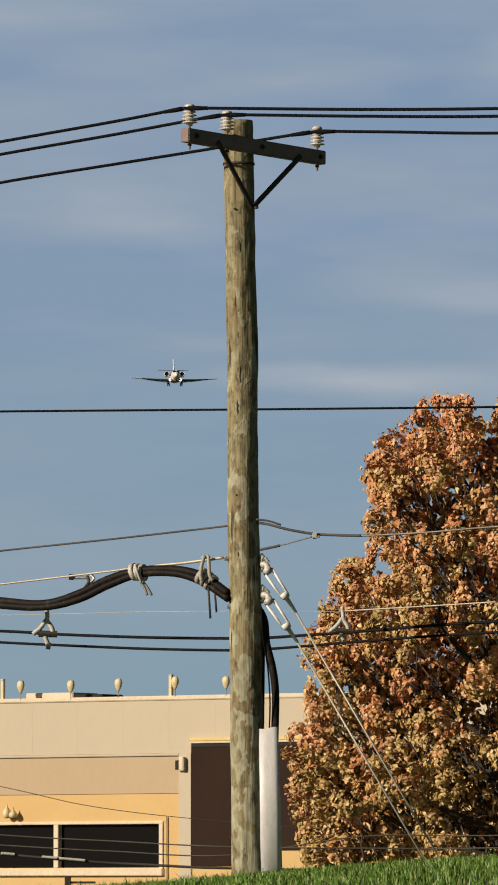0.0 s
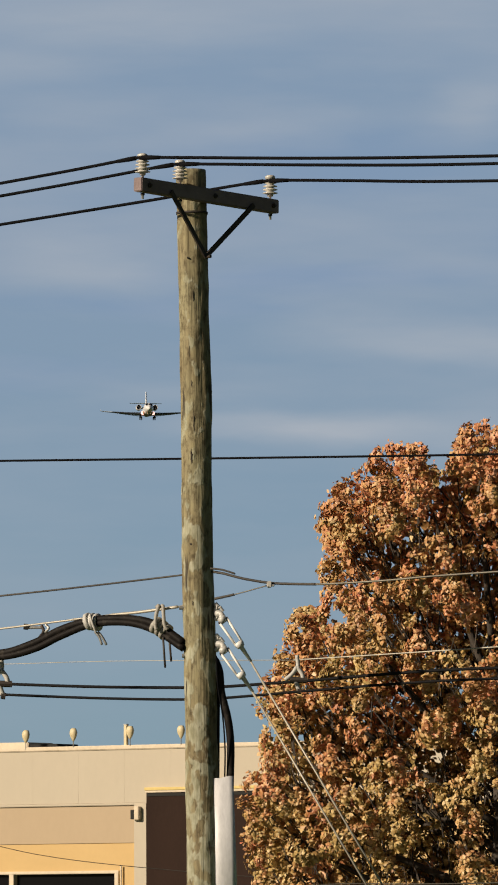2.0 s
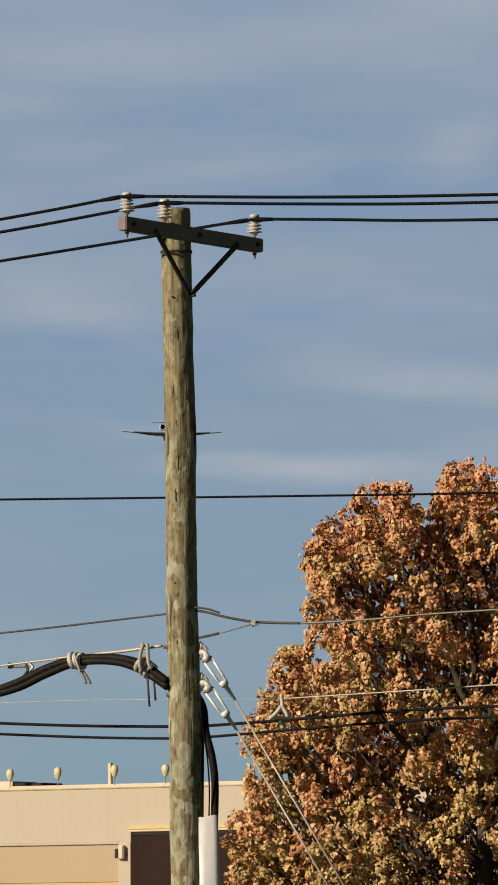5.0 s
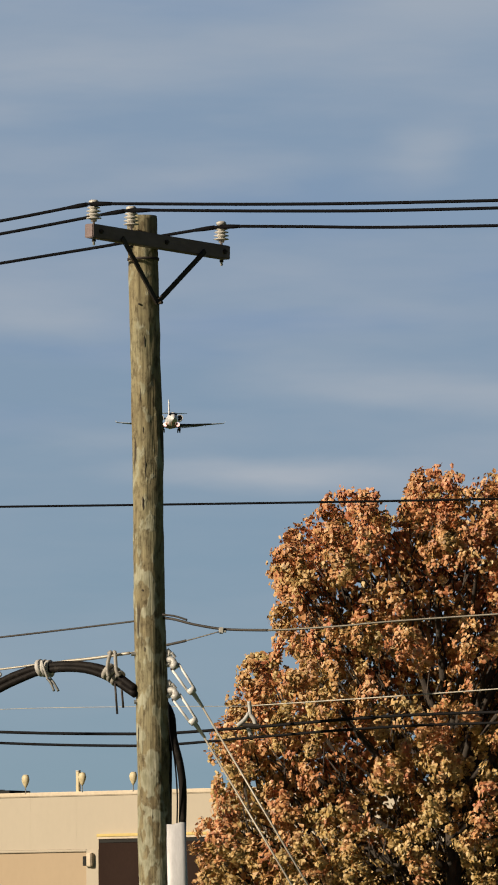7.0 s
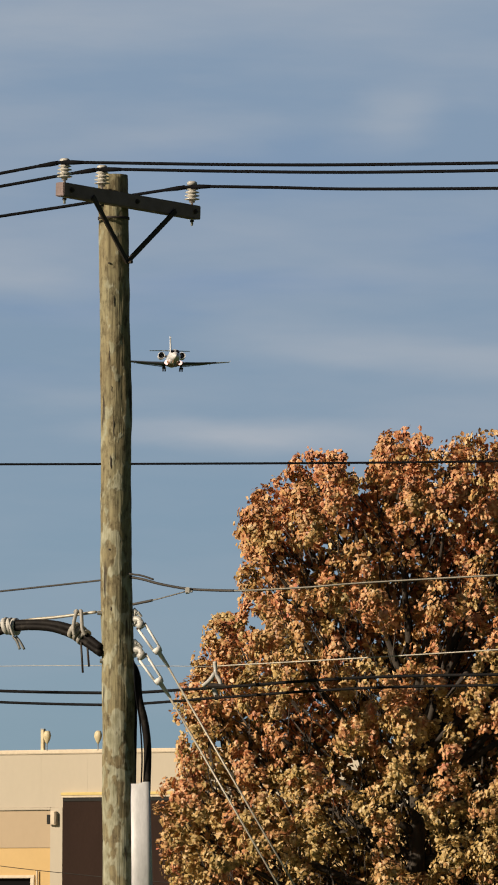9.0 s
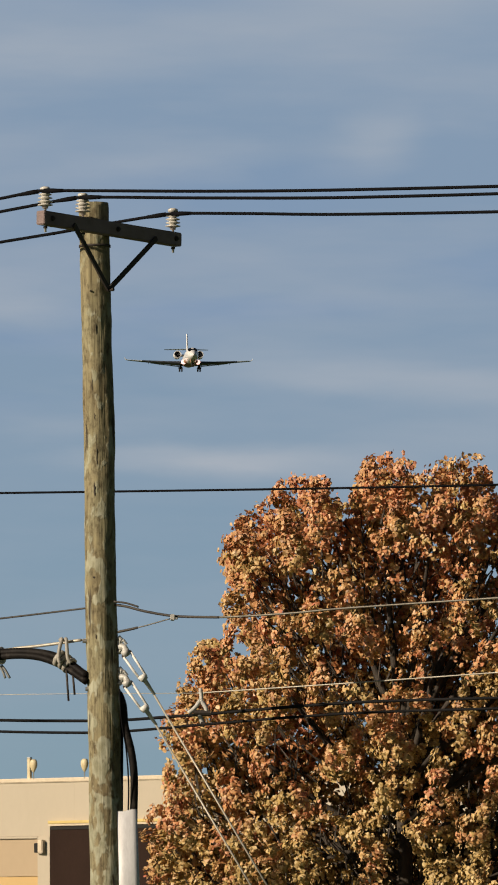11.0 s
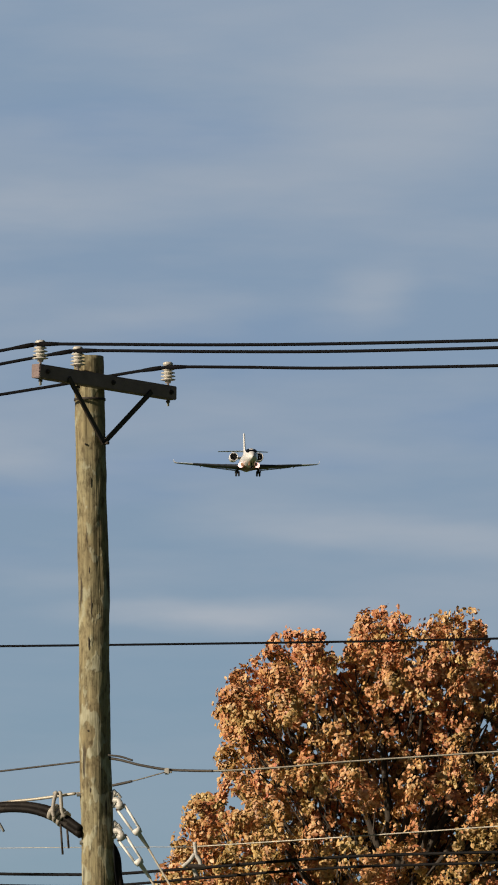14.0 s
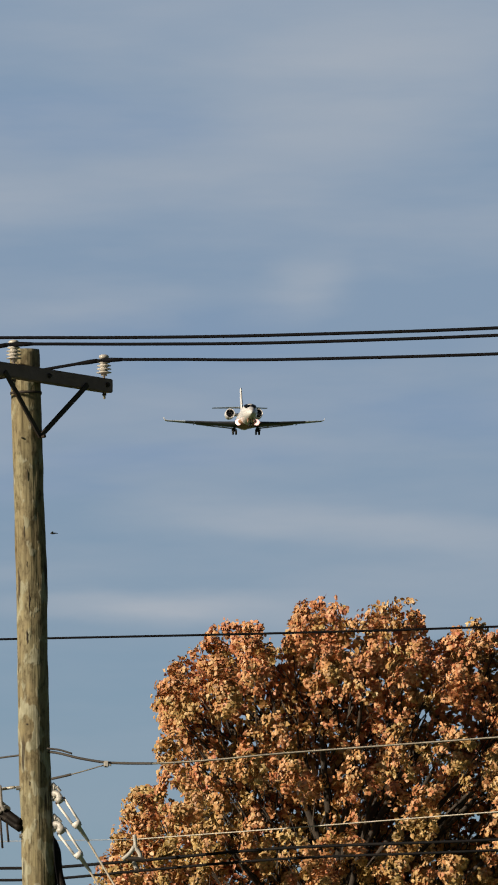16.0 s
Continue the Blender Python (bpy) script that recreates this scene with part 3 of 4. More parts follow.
line("service_cable", [(-5.666, 78.241, 4.635), (-2.595, 76.468, 4.602), (-1.111, 75.612, 4.603), (-0.052, 75, 4.585), (0.911, 74.444, 4.562)], 0.0032, PALE_LINE, "very thin pale service cable against the sky", "cable")
line("service_cable", [(0.911, 74.444, 4.562), (2.496, 73.529, 4.622), (4.51, 72.366, 4.708), (5.939, 71.541, 4.753), (8.78, 69.901, 4.886)], 0.007, PALE_LINE, "thin pale service cable before the tree", "cable")
line("phone_cable", [(-5.571, 76.935, 4.573), (-2.556, 75.332, 4.395), (-2.056, 75.066, 4.356), (-1.096, 74.555, 4.303), (-0.234, 74.097, 4.275), (0.165, 73.885, 4.273), (0.674, 73.614, 4.297), (1.011, 73.435, 4.313), (2.466, 72.662, 4.391), (4.458, 71.603, 4.405), (5.877, 70.848, 4.477), (8.706, 69.344, 4.673)], 0.0155, PHONE_LINE, "black phone cable running past the pole", "cable", "phone cables")
line("phone_cable", [(-5.571, 76.935, 4.49), (-2.556, 75.332, 4.279), (-2.056, 75.066, 4.246), (-1.096, 74.555, 4.188), (-0.234, 74.097, 4.155), (0.165, 73.885, 4.159), (0.674, 73.614, 4.189), (1.011, 73.435, 4.211), (2.466, 72.662, 4.285), (4.456, 71.603, 4.301), (5.875, 70.849, 4.363), (8.703, 69.345, 4.555)], 0.014, PHONE_LINE, "black phone cable running past the pole", "cable", "phone cables")

# thick bundled cable that wraps the pole and drops into the guard
BUNDLE = [(-5.43, 74.957, 5.004), (-3.648, 73.927, 4.758), (-2.487, 73.257, 4.6), (-2.028, 72.992, 4.567), (-1.687, 72.795, 4.648), (-1.403, 72.632, 4.776), (-1.093, 72.452, 4.868), (-0.729, 72.242, 4.87), (-0.449, 72.081, 4.785), (-0.199, 71.936, 4.612)]
bundle = thing("cable_bundle", BUNDLE[2], "thick black bundled cable arching to the pole", "cable")


def lift(points, base, dx=0.0, dz=0.0):
    return [Vector(p) - Vector(base) + Vector((dx * 0.5, 0, dz)) for p in points]


for dz, dy, r in ((0.022, 0.0, 0.040), (-0.028, -0.012, 0.036), (0.0, 0.035, 0.036)):
    pts = [p + Vector((0, dy, dz * (1 + 0.3 * math.sin(i * 1.7)))) for i, p in enumerate(lift(BUNDLE, BUNDLE[2]))]
    part("strand", tube(bend(pts, 8), r, 10), SHEATH, bundle, smooth=True)
drop = [(-0.199, 71.95, 4.613), (-0.117, 72.2, 4.557), (0.078, 72.2, 4.501), (0.15, 72.02, 4.372), (0.172, 71.97, 4.148), (0.232, 71.96, 3.899), (0.26, 71.96, 3.65), (0.255, 71.97, 3.318), (0.249, 71.98, 3.097)]
part("drop", tube(bend(lift(drop, BUNDLE[2]), 8), 0.038, 10), SHEATH, bundle, "black cable dropping into the guard", smooth=True)
drop = [(0.122, 71.9, 4.506), (0.138, 71.86, 4.2), (0.182, 71.86, 3.923), (0.205, 71.9, 3.593), (0.199, 71.95, 3.262)]
part("drop", tube(bend(lift(drop, BUNDLE[2]), 8), 0.008, 6), LINE, bundle, smooth=True)
drop = [(0.139, 72.05, 4.428), (0.133, 72.05, 3.818), (0.127, 72.05, 3.264)]
part("drop", tube(bend(lift(drop, BUNDLE[2]), 8), 0.022, 8), SHEATH, bundle, smooth=True)


def strap_clamp(at, tilt, tail):
    """A pale strap round the bundle, with a tail that hangs down."""
    ob = thing("cable_strap", at, "sun-bleached strap wrapped round the thick cable", "strap", "cable straps")
    for k in range(3):
        bm = revolve([(0.078, -0.023), (0.087, -0.018), (0.088, 0.018), (0.078, 0.023)], sides=16)
        bmesh.ops.transform(bm, matrix=pose(-0.042 + 0.042 * k, 0, 0.004 - 0.004 * k, 0, 90 + tilt + 6 * (k - 1), -30), verts=bm.verts)
        part("loop", bm, PALE_PLASTIC, ob, smooth=True)
    part("knot", tube(bend([(-0.03, -0.088, 0.075), (-0.01, -0.098, 0.0), (0.015, -0.094, -0.07), (0.03, -0.085, -0.10)], 4), 0.013, 6), PALE_PLASTIC, ob, smooth=True)
    for dx in tail:
        part("tail", tube(bend([(0.02 + dx, -0.06, -0.1), (0.06 + dx, -0.07, -0.15), (0.09 + dx * 1.5, -0.07, -0.23)], 5), 0.013, 6), STEEL, ob, smooth=True)
    return ob


strap_clamp(BUNDLE[6], -8, (0.0, 0.03))


def loop_hanger():
    at = Vector(BUNDLE[8]) + Vector((0.02, -0.01, 0.05))
    ob = thing("cable_hanger", at, "pale cable hanger looped over the messenger wire", "hanger")
    for x, top in ((-0.045, -0.012), (0.045, 0.03)):
        bm = tube(bend([(top - 0.02, -0.05, 0.155), (top, -0.075, 0.165), (x * 0.8, -0.09, 0.08), (x, -0.10, -0.02), (x * 1.2 + 0.02, -0.10, -0.07)], 4), 0.019, 8)
        part("strap", bm, OLD_PLASTIC, ob, smooth=True)
    for k, (dx, dz) in enumerate(((-0.035, -0.02), (0.012, -0.05), (0.055, -0.085))):
        bm = revolve([(0.078, -0.022), (0.087, -0.018), (0.088, 0.018), (0.078, 0.022)], sides=14)
        bmesh.ops.transform(bm, matrix=pose(dx, 0, dz, 0, 122 + 5 * k, -30), verts=bm.verts)
        part("band", bm, OLD_PLASTIC, ob, smooth=True)
    for dx, h in ((0.03, -0.44), (0.09, -0.38)):
        part("tail", tube([(dx, -0.08, -0.14), (dx + 0.01, -0.08, (h - 0.14) / 2), (dx + 0.02, -0.08, h)], 0.011, 6), DARK_STEEL, ob, smooth=True)


def wire_clamp():
    at = Vector((-1.696, 73.2, 4.846))
    ob = thing("wire_clamp", at, "dark bolted clamp on the messenger wire", "clamp")
    part("bar", tube([(-0.09, 0, 0.0), (0.09, -0.03, 0.0)], 0.014, 8), STEEL, ob)
    part("bolt_head", tube([(-0.10, 0.0, 0.012), (-0.055, 0.0, 0.008)], 0.03, 8), DARK_STEEL, ob)
    part("hook", tube(bend([(0.08, -0.03, 0.02), (0.1, -0.05, -0.04), (0.06, -0.08, -0.1)], 5), 0.016, 8), DARK_STEEL, ob)
    part("hook", tube(bend([(0.12, -0.03, 0.03), (0.15, -0.05, -0.01), (0.1, -0.05, -0.06)], 5), 0.014, 8), STEEL, ob)


def spacer(at, size):
    """A pale forked hanger that carries two cables below a support."""
    ob = thing("cable_spacer", at, "pale forked hanger joining two black cables", "hanger", "forked hangers")
    s = size
    part("stem", tube(bend([(0, 0, 0.19 * s), (0.01, 0, 0.1 * s), (0.0, -0.02, 0.05 * s)], 4), 0.02 * s, 8), PALE_PLASTIC, ob, smooth=True)
    part("fork", tube(bend([(0.0, -0.02, 0.07 * s), (-0.05 * s, -0.03, 0.0), (-0.12 * s, -0.03, -0.06 * s)], 5), 0.022 * s, 8), PALE_PLASTIC, ob, smooth=True)
    part("fork", tube(bend([(0.0, -0.02, 0.07 * s), (0.05 * s, -0.03, 0.0), (0.06 * s, -0.03, -0.05 * s)], 5), 0.022 * s, 8), PALE_PLASTIC, ob, smooth=True)
    part("clamp", tube([(-0.07 * s, -0.03, -0.055 * s), (0.10 * s, -0.03, -0.06 * s)], 0.03 * s, 8), DARK_STEEL, ob)
    part("lower_stem", tube(bend([(-0.02 * s, -0.03, -0.05 * s), (0.0, -0.03, -0.11 * s), (0.02 * s, -0.03, -0.16 * s)], 4), 0.022 * s, 8), PALE_PLASTIC, ob, smooth=True)
    part("clamp", tube([(0.0, -0.03, -0.165 * s), (0.04 * s, -0.03, -0.17 * s)], 0.03 * s, 8), DARK_STEEL, ob)


def splice(at):
    ob = thing("wire_splice", at, "pale bolted splice on the strand", "splice")
    part("body", solid((-0.022, -0.02, -0.032), (0.028, 0.02, 0.032), 0.008), PALE_PLASTIC, ob)
    part("tongue", tube([(0.02, 0, -0.005), (0.05, -0.01, -0.01)], 0.012, 6), STEEL, ob)


def guy(top, joint, low, foot):
    """A guy line: shackle, fibreglass strain link, steel strand down to the ground."""
    top, joint, low, foot = (Vector(v) for v in (top, joint, low, foot))
    ob = thing("guy_wire", foot, "steel guy wire with pale fibreglass strain insulator", "guy wire", "guy wires")
    a, b, c = top - foot, joint - foot, low - foot
    way = (c - b).normalized()
    part("shackle", tube(bend([a, a.lerp(b, 0.5) + Vector((0.02, -0.02, 0.02)), b], 5), [0.03, 0.034, 0.036, 0.032, 0.028, 0.026, 0.028, 0.032, 0.036, 0.034, 0.03], 8), BRIGHT_STEEL, ob, smooth=True)
    part("thimble", tube([b - way * 0.02, b + way * 0.035], [0.046, 0.040], 10), BRIGHT_STEEL, ob, smooth=True)
    across = way.cross(Vector((0, 1, 0))).normalized()
    d = c - way * 0.15
    for k in (-1, 1):
        part("strain_link", tube([b + across * 0.042 * k + way * 0.03, d + across * 0.034 * k], 0.0125, 8), WHITE_ROD, ob, "white fibreglass rod", smooth=True)
    part("shackle_bolt", tube([b - across * 0.055 + way * 0.02, b + across * 0.055 + way * 0.02], 0.014, 8), DARK_STEEL, ob)
    part("end_cap", tube([d - way * 0.03, d - way * 0.028, d + way * 0.02, d + way * 0.022, c + way * 0.05], [0.030, 0.046, 0.040, 0.024, 0.013], 10), WHITE_ROD, ob, smooth=True)
    part("strand", tube([c - way * 0.02, Vector((0, 0, -0.3))], 0.0105, 6), PALE_LINE, ob, smooth=True)


loop_hanger()
wire_clamp()
spacer((-2.025, 73.3, 4.353), 1.1)
spacer((0.927, 73, 4.364), 1.0)
splice((0.639, 71.55, 5.186))
guy((0.127, 71.85, 4.919), (0.182, 71.8, 4.861), (0.436, 71.7, 4.481), (2.007, 71.2, 2.064))
guy((0.133, 71.8, 4.618), (0.193, 71.75, 4.56), (0.452, 71.65, 4.181), (1.838, 71, 2.079))

# low lines behind the pole
LOW = "low lines"
LOW_LABEL = "thin brown slack line across the building"
line("low_line", [(-7.112, 110, 4.057), (-3.728, 110, 3.355), (-2.375, 110, 3.06), (-0.854, 110, 2.874), (1.344, 110, 2.705), (4.723, 110, 2.638), (8.949, 110, 2.705)], 0.0055, OLD_LINE, LOW_LABEL, "cable", LOW)
line("low_line", [(-5.815, 90, 2.656), (-3.049, 90, 2.442), (-1.666, 90, 2.366), (-0.249, 90, 2.297), (1.79, 90, 2.277), (3.049, 90, 2.284), (7.321, 90, 2.366)], 0.0085, BARE_LINE, LOW_LABEL, "cable", LOW)
line("low_line", [(-5.815, 90, 2.504), (-3.049, 90, 2.318), (-1.666, 90, 2.242), (-0.249, 90, 2.194), (1.376, 90, 2.422), (3.049, 90, 2.435), (7.322, 90, 2.504)], 0.0085, BARE_LINE, LOW_LABEL, "cable", LOW)
line("low_line", [(-5.814, 90, 2.435), (-3.048, 90, 2.208), (-2.011, 90, 2.118), (-1.113, 90, 2.07), (-0.249, 90, 2.035), (1.79, 90, 2.021), (7.32, 90, 2.159)], 0.017, OLD_LINE, LOW_LABEL, "cable", LOW)


# three pale runs along the lowest line
for x, w in ((-2.95, 0.17), (-2.44, 0.19), (-2.16, 0.32)):
    z = 2.118 + (x + 2.011) * -0.0867 + 0.012
    line("pale_run", [(x - w / 2, 89.98, z + 0.0433 * w), (x, 89.98, z), (x + w / 2, 89.98, z - 0.0433 * w)], 0.0175, PALE_PLASTIC, "pale run along a slack low line", "cable wrap", "cable wraps")


# ---- building ----
BUILDING_AT, BUILDING_TURN = (-1.551, 200, 0), -35.0
DEEP = 14.0


def build_building():
    ob = thing("commercial_building", BUILDING_AT, "low commercial building with cream fascia and ochre walls", "building", turn=BUILDING_TURN)
    west, east = -13.12, 20.59
    top, ledge, tan_low = 7.27, 5.65, 4.61
    pier_w, pier_e = -0.38, 0.05
    brown_e = 4.38
    # fascia band in butted panels, standing proud of the wall
    step = 1.55
    x = west
    while x < east:
        e = min(x + step, east)
        part("fascia_panel", solid((x, -0.06, ledge + 0.05), (e - 0.002, 0.0, top - 0.12)), CREAM, ob)
        x = e
    part("coping", solid((west - 0.1, -0.11, top - 0.12), (east + 0.1, 0.35, top), 0.02), TRIM, ob, "cream metal coping")
    part("ledge", solid((west, -0.095, ledge - 0.02), (pier_w, 0.0, ledge + 0.045), 0.012), CREAM, ob)
    part("ledge", solid((brown_e, -0.095, ledge - 0.02), (east, 0.0, ledge + 0.045), 0.012), CREAM, ob)
    part("band", solid((west, -0.03, tan_low), (pier_w, 0.0, ledge - 0.024)), TAN, ob, "tan cladding band")
    part("roof", solid((west, 0.36, top - 0.9), (east, DEEP, top - 0.6)), ROOFING, ob)
    part("back_wall", solid((west, DEEP, 0), (east, DEEP + 0.3, top - 0.3)), CREAM, ob)
    part("side_wall", solid((west - 0.3, 0.0, 0), (west, DEEP, top - 0.13)), CREAM, ob)
    part("side_wall", solid((east, 0.0, 0), (east + 0.3, DEEP, top - 0.13)), CREAM, ob)
    # ochre wall round the window band
    wt, wb = 3.80, 2.59
    we, wm = -1.08, -4.59
    part("wall", solid((west, 0.0, wt), (pier_w, 0.3, tan_low)), YELLOW, ob, "ochre rendered wall")
    part("wall", solid((we, 0.0, 0.0), (pier_w, 0.3, wt)), YELLOW, ob)
    part("wall", solid((west, 0.0, 0.0), (we, 0.3, wb)), YELLOW, ob)
    part("wall", solid((pier_w, 0.002, 0.0), (east, 0.3, ledge + 0.05)), YELLOW, ob)
    part("parapet_back", solid((west, 0.0, ledge + 0.05), (east, 0.3, top - 0.122)), CREAM, ob)
    win = thing("window_band", (0, 0, 0), "", "")
    win.parent = ob
    win.matrix_world = Matrix.Identity(4)
    win.matrix_basis = Matrix.Identity(4)
    for a, b in ((west, wm - 0.08), (wm + 0.08, we)):
        part("pane", solid((a, 0.14, wb), (b, 0.155, wt)), GLASS, win, "dark window glass")
    part("mullion", solid((wm - 0.08, -0.03, wb), (wm + 0.08, 0.2, wt), 0.01), TRIM, win)
    part("frame", solid((west, -0.04, wt - 0.02), (we + 0.13, 0.16, wt + 0.06), 0.01), TRIM, win)
    part("frame", solid((we, -0.05, wb - 0.02), (we + 0.13, 0.16, wt - 0.02), 0.01), TRIM, win)
    part("sill", solid((west, -0.12, wb - 0.22), (we + 0.16, 0.16, wb - 0.02), 0.015), TRIM, win, "cream sill")
    part("interior", solid((west, 2.5, wb - 0.8), (we, 2.6, wt + 0.4)), INSIDE, win)
    part("pier", solid((pier_w, -0.11, 0.0), (pier_e, 0.0, ledge + 0.046), 0.015), CREAM, ob, "cream pier")
    part("downpipe", tube([(-0.83, -0.07, 0.4), (-0.83, -0.07, 3.98)], 0.025, 8), TRIM, ob)
    # brown panelled bay with ochre trims
    bt, bb = 5.96, 3.05
    n = 2
    for k in range(n):
        a, b = pier_e + (brown_e - pier_e) * k / n, pier_e + (brown_e - pier_e) * (k + 1) / n
        part("bay_panel", solid((a + 0.001, -0.12, bb - 0.42 * (k == 0)), (b - 0.001, 0.0, bt), 0.004), BROWN, ob, "dark brown panel")
    part("trim", solid((pier_e - 0.02, -0.16, bt), (brown_e + 0.05, -0.061, bt + 0.06), 0.008), TRIM, ob)
    part("trim", solid((pier_e - 0.03, -0.18, bt + 0.061), (brown_e + 0.07, -0.061, bt + 0.14), 0.008), STRAW, ob)
    part("trim", solid((pier_e + 0.03, -0.14, bt - 0.10), (brown_e, -0.122, bt - 0.02)), INSIDE, ob)
    part("base", solid((pier_e + 0.01, -0.07, 0.0), (brown_e, 0.0, bb - 0.004)), YELLOW, ob, "ochre plinth")
    # wall light on the pier
    box_ = part("wall_light", solid((pier_w + 0.10, -0.26, 5.22), (pier_w + 0.27, -0.111, 5.59), 0.02), TRIM, ob)
    part("lens", solid((pier_w + 0.0, -0.27, 5.24), (pier_w + 0.12, -0.115, 5.50), 0.01), INSIDE, box_)
    # small paired fitting above the window
    c = Vector((-6.07, -0.1, 4.02))
    for dx, h in ((-0.09, 0.32), (0.13, 0.22)):
        bm = revolve([(0.05, 0), (0.11, 0.05), (0.12, h * 0.5), (0.07, h * 0.8), (0.03, h), (0.01, h + 0.08)], sides=10)
        bmesh.ops.translate(bm, verts=bm.verts, vec=c + Vector((dx, -0.08, -0.06)))
        part("spotlight", bm, LAMP_SHELL, ob, smooth=True)
    # roof kerb and hatch seen over the coping
    part("roof_curb", solid((-5.95, 0.4, top - 0.59), (-4.32, 1.6, top + 0.16), 0.02), TRIM, ob)
    part("roof_hatch", solid((-4.28, 0.4, top - 0.59), (-3.32, 1.4, top + 0.10), 0.02), INSIDE, ob)
    return top


ROOF_TOP = build_building()
FACADE = pose(*BUILDING_AT, 0, 0, BUILDING_TURN)


def build_roof_lamp():
    """A tear-shaped floodlight on a thin bracket, standing on the coping."""
    ob = thing("roof_lamp", (0, 0, 0), "small cream tear-shaped floodlight on the roof edge", "lamp", "roof lamps")
    bm = revolve([(0.015, 0.06), (0.06, 0.13), (0.105, 0.22), (0.118, 0.31), (0.10, 0.38), (0.06, 0.42), (0.01, 0.43)], sides=16)
    for v in bm.verts:
        v.co.y *= 0.7
    part("head", bm, LAMP_SHELL, ob, smooth=True)
    part("bracket", tube([(0, 0, -0.12), (0, 0, 0.12)], 0.014, 8), STEEL, ob)
    part("hood", tube([(0.0, 0.05, 0.30), (0.0, 0.07, 0.42)], [0.085, 0.04], 10), LAMP_SHELL, ob, smooth=True)
    return ob


lamp = build_roof_lamp()
for k, (x, dz) in enumerate(((-5.75, 0.07), (-4.03, 0.05), (-2.41, 0.07), (-0.50, 0.09), (1.2, 0.07))):
    m = FACADE @ pose(x, -0.1, ROOF_TOP + dz)
    if k == 0:
        lamp.matrix_world = m
    else:
        copy_thing(lamp, m)
for x, h in ((-6.48, 0.52), (-0.74, 0.55)):
    post = thing("roof_post", FACADE @ Vector((x, 0.05, ROOF_TOP)), "short cream post on the roof edge", "post", "roof posts", BUILDING_TURN)
    part("shaft", solid((-0.05, -0.05, -0.02), (0.05, 0.05, h), 0.01), LAMP_SHELL, post)
    part("cap", solid((-0.06, -0.06, h), (0.06, 0.06, h + 0.03), 0.01), STEEL, post)


def fence_post():
    at = Vector((-2.07, 84, 1.671))
    ob = thing("fence_post", (at.x, at.y, at.z - 0.4), "dark stubby wooden post with a rail", "post")
    part("shaft", solid((-0.035, -0.035, -1.0), (0.035, 0.035, 1.916 - at.z + 0.4), 0.008), BARK, ob)
    part("rail", solid((0.03, -0.02, 0.56), (0.32, 0.02, 0.585), 0.004), DARK_STEEL, ob)


fence_post()


# ---- autumn tree ----
TREE = (4.0, 100.0, 0.0)
# crown envelope: height and western reach; across and tip height
FLANK = [(1.0, -2.9), (2.2, -3.25), (3.3, -3.5), (3.7, -3.58), (4.2, -3.28), (4.7, -3.15), (5.0, -3.34), (5.4, -3.08), (5.85, -2.93), (6.24, -2.72), (6.32, -2.35), (6.4, -2.42), (6.62, -2.5), (7.0, -2.3), (7.4, -2.5), (7.7, -2.42), (8.0, -2.12), (8.4, -1.8), (9.0, -1.6)]
TIPS = [(-3.6, 7.0), (-2.5, 7.75), (-1.9, 8.25), (-1.5, 8.6), (-0.95, 8.58), (-0.72, 8.2), (-0.5, 8.78), (0.0, 8.92), (0.32, 8.62), (0.85, 8.82), (1.2, 8.72), (1.38, 8.25), (1.65, 8.5), (2.3, 8.42), (3.2, 7.7), (4.2, 6.0), (4.6, 4.0)]
# shaded hollows between the boughs: across, height, half width, half height
HOLLOWS = [(-0.62, 7.55, 0.20, 0.55), (0.17, 7.15, 0.32, 0.24), (-0.19, 6.65, 0.28, 0.30), (-0.85, 5.9, 0.36, 0.26), (1.15, 6.9, 0.24, 0.3), (0.5, 5.72, 0.28, 0.34),
           (-2.42, 4.7, 0.26, 0.2), (-0.86, 4.1, 0.34, 0.24), (-1.1, 2.8, 0.26, 0.28), (-2.0, 2.75, 0.22, 0.26), (-1.65, 4.75, 0.22, 0.26), (1.6, 5.6, 0.3, 0.4), (-1.5, 6.75, 0.18, 0.2)]
# gaps right through the crown
GAPS = [(-2.17, 6.2, 0.17), (0.45, 7.64, 0.07), (1.31, 7.28, 0.12), (1.46, 6.62, 0.11), (-0.02, 5.3, 0.09), (-0.75, 4.3, 0.10), (-0.94, 3.93, 0.06), (0.86, 5.8, 0.06), (1.75, 7.05, 0.10), (0.15, 6.4, 0.05)]


def along(table, v):
    """Straight between the pairs of a table."""
    for (a, p), (b, q) in zip(table, table[1:]):
        if v <= b:
            return p + (q - p) * max(0.0, (v - a) / (b - a))
    return table[-1][1]


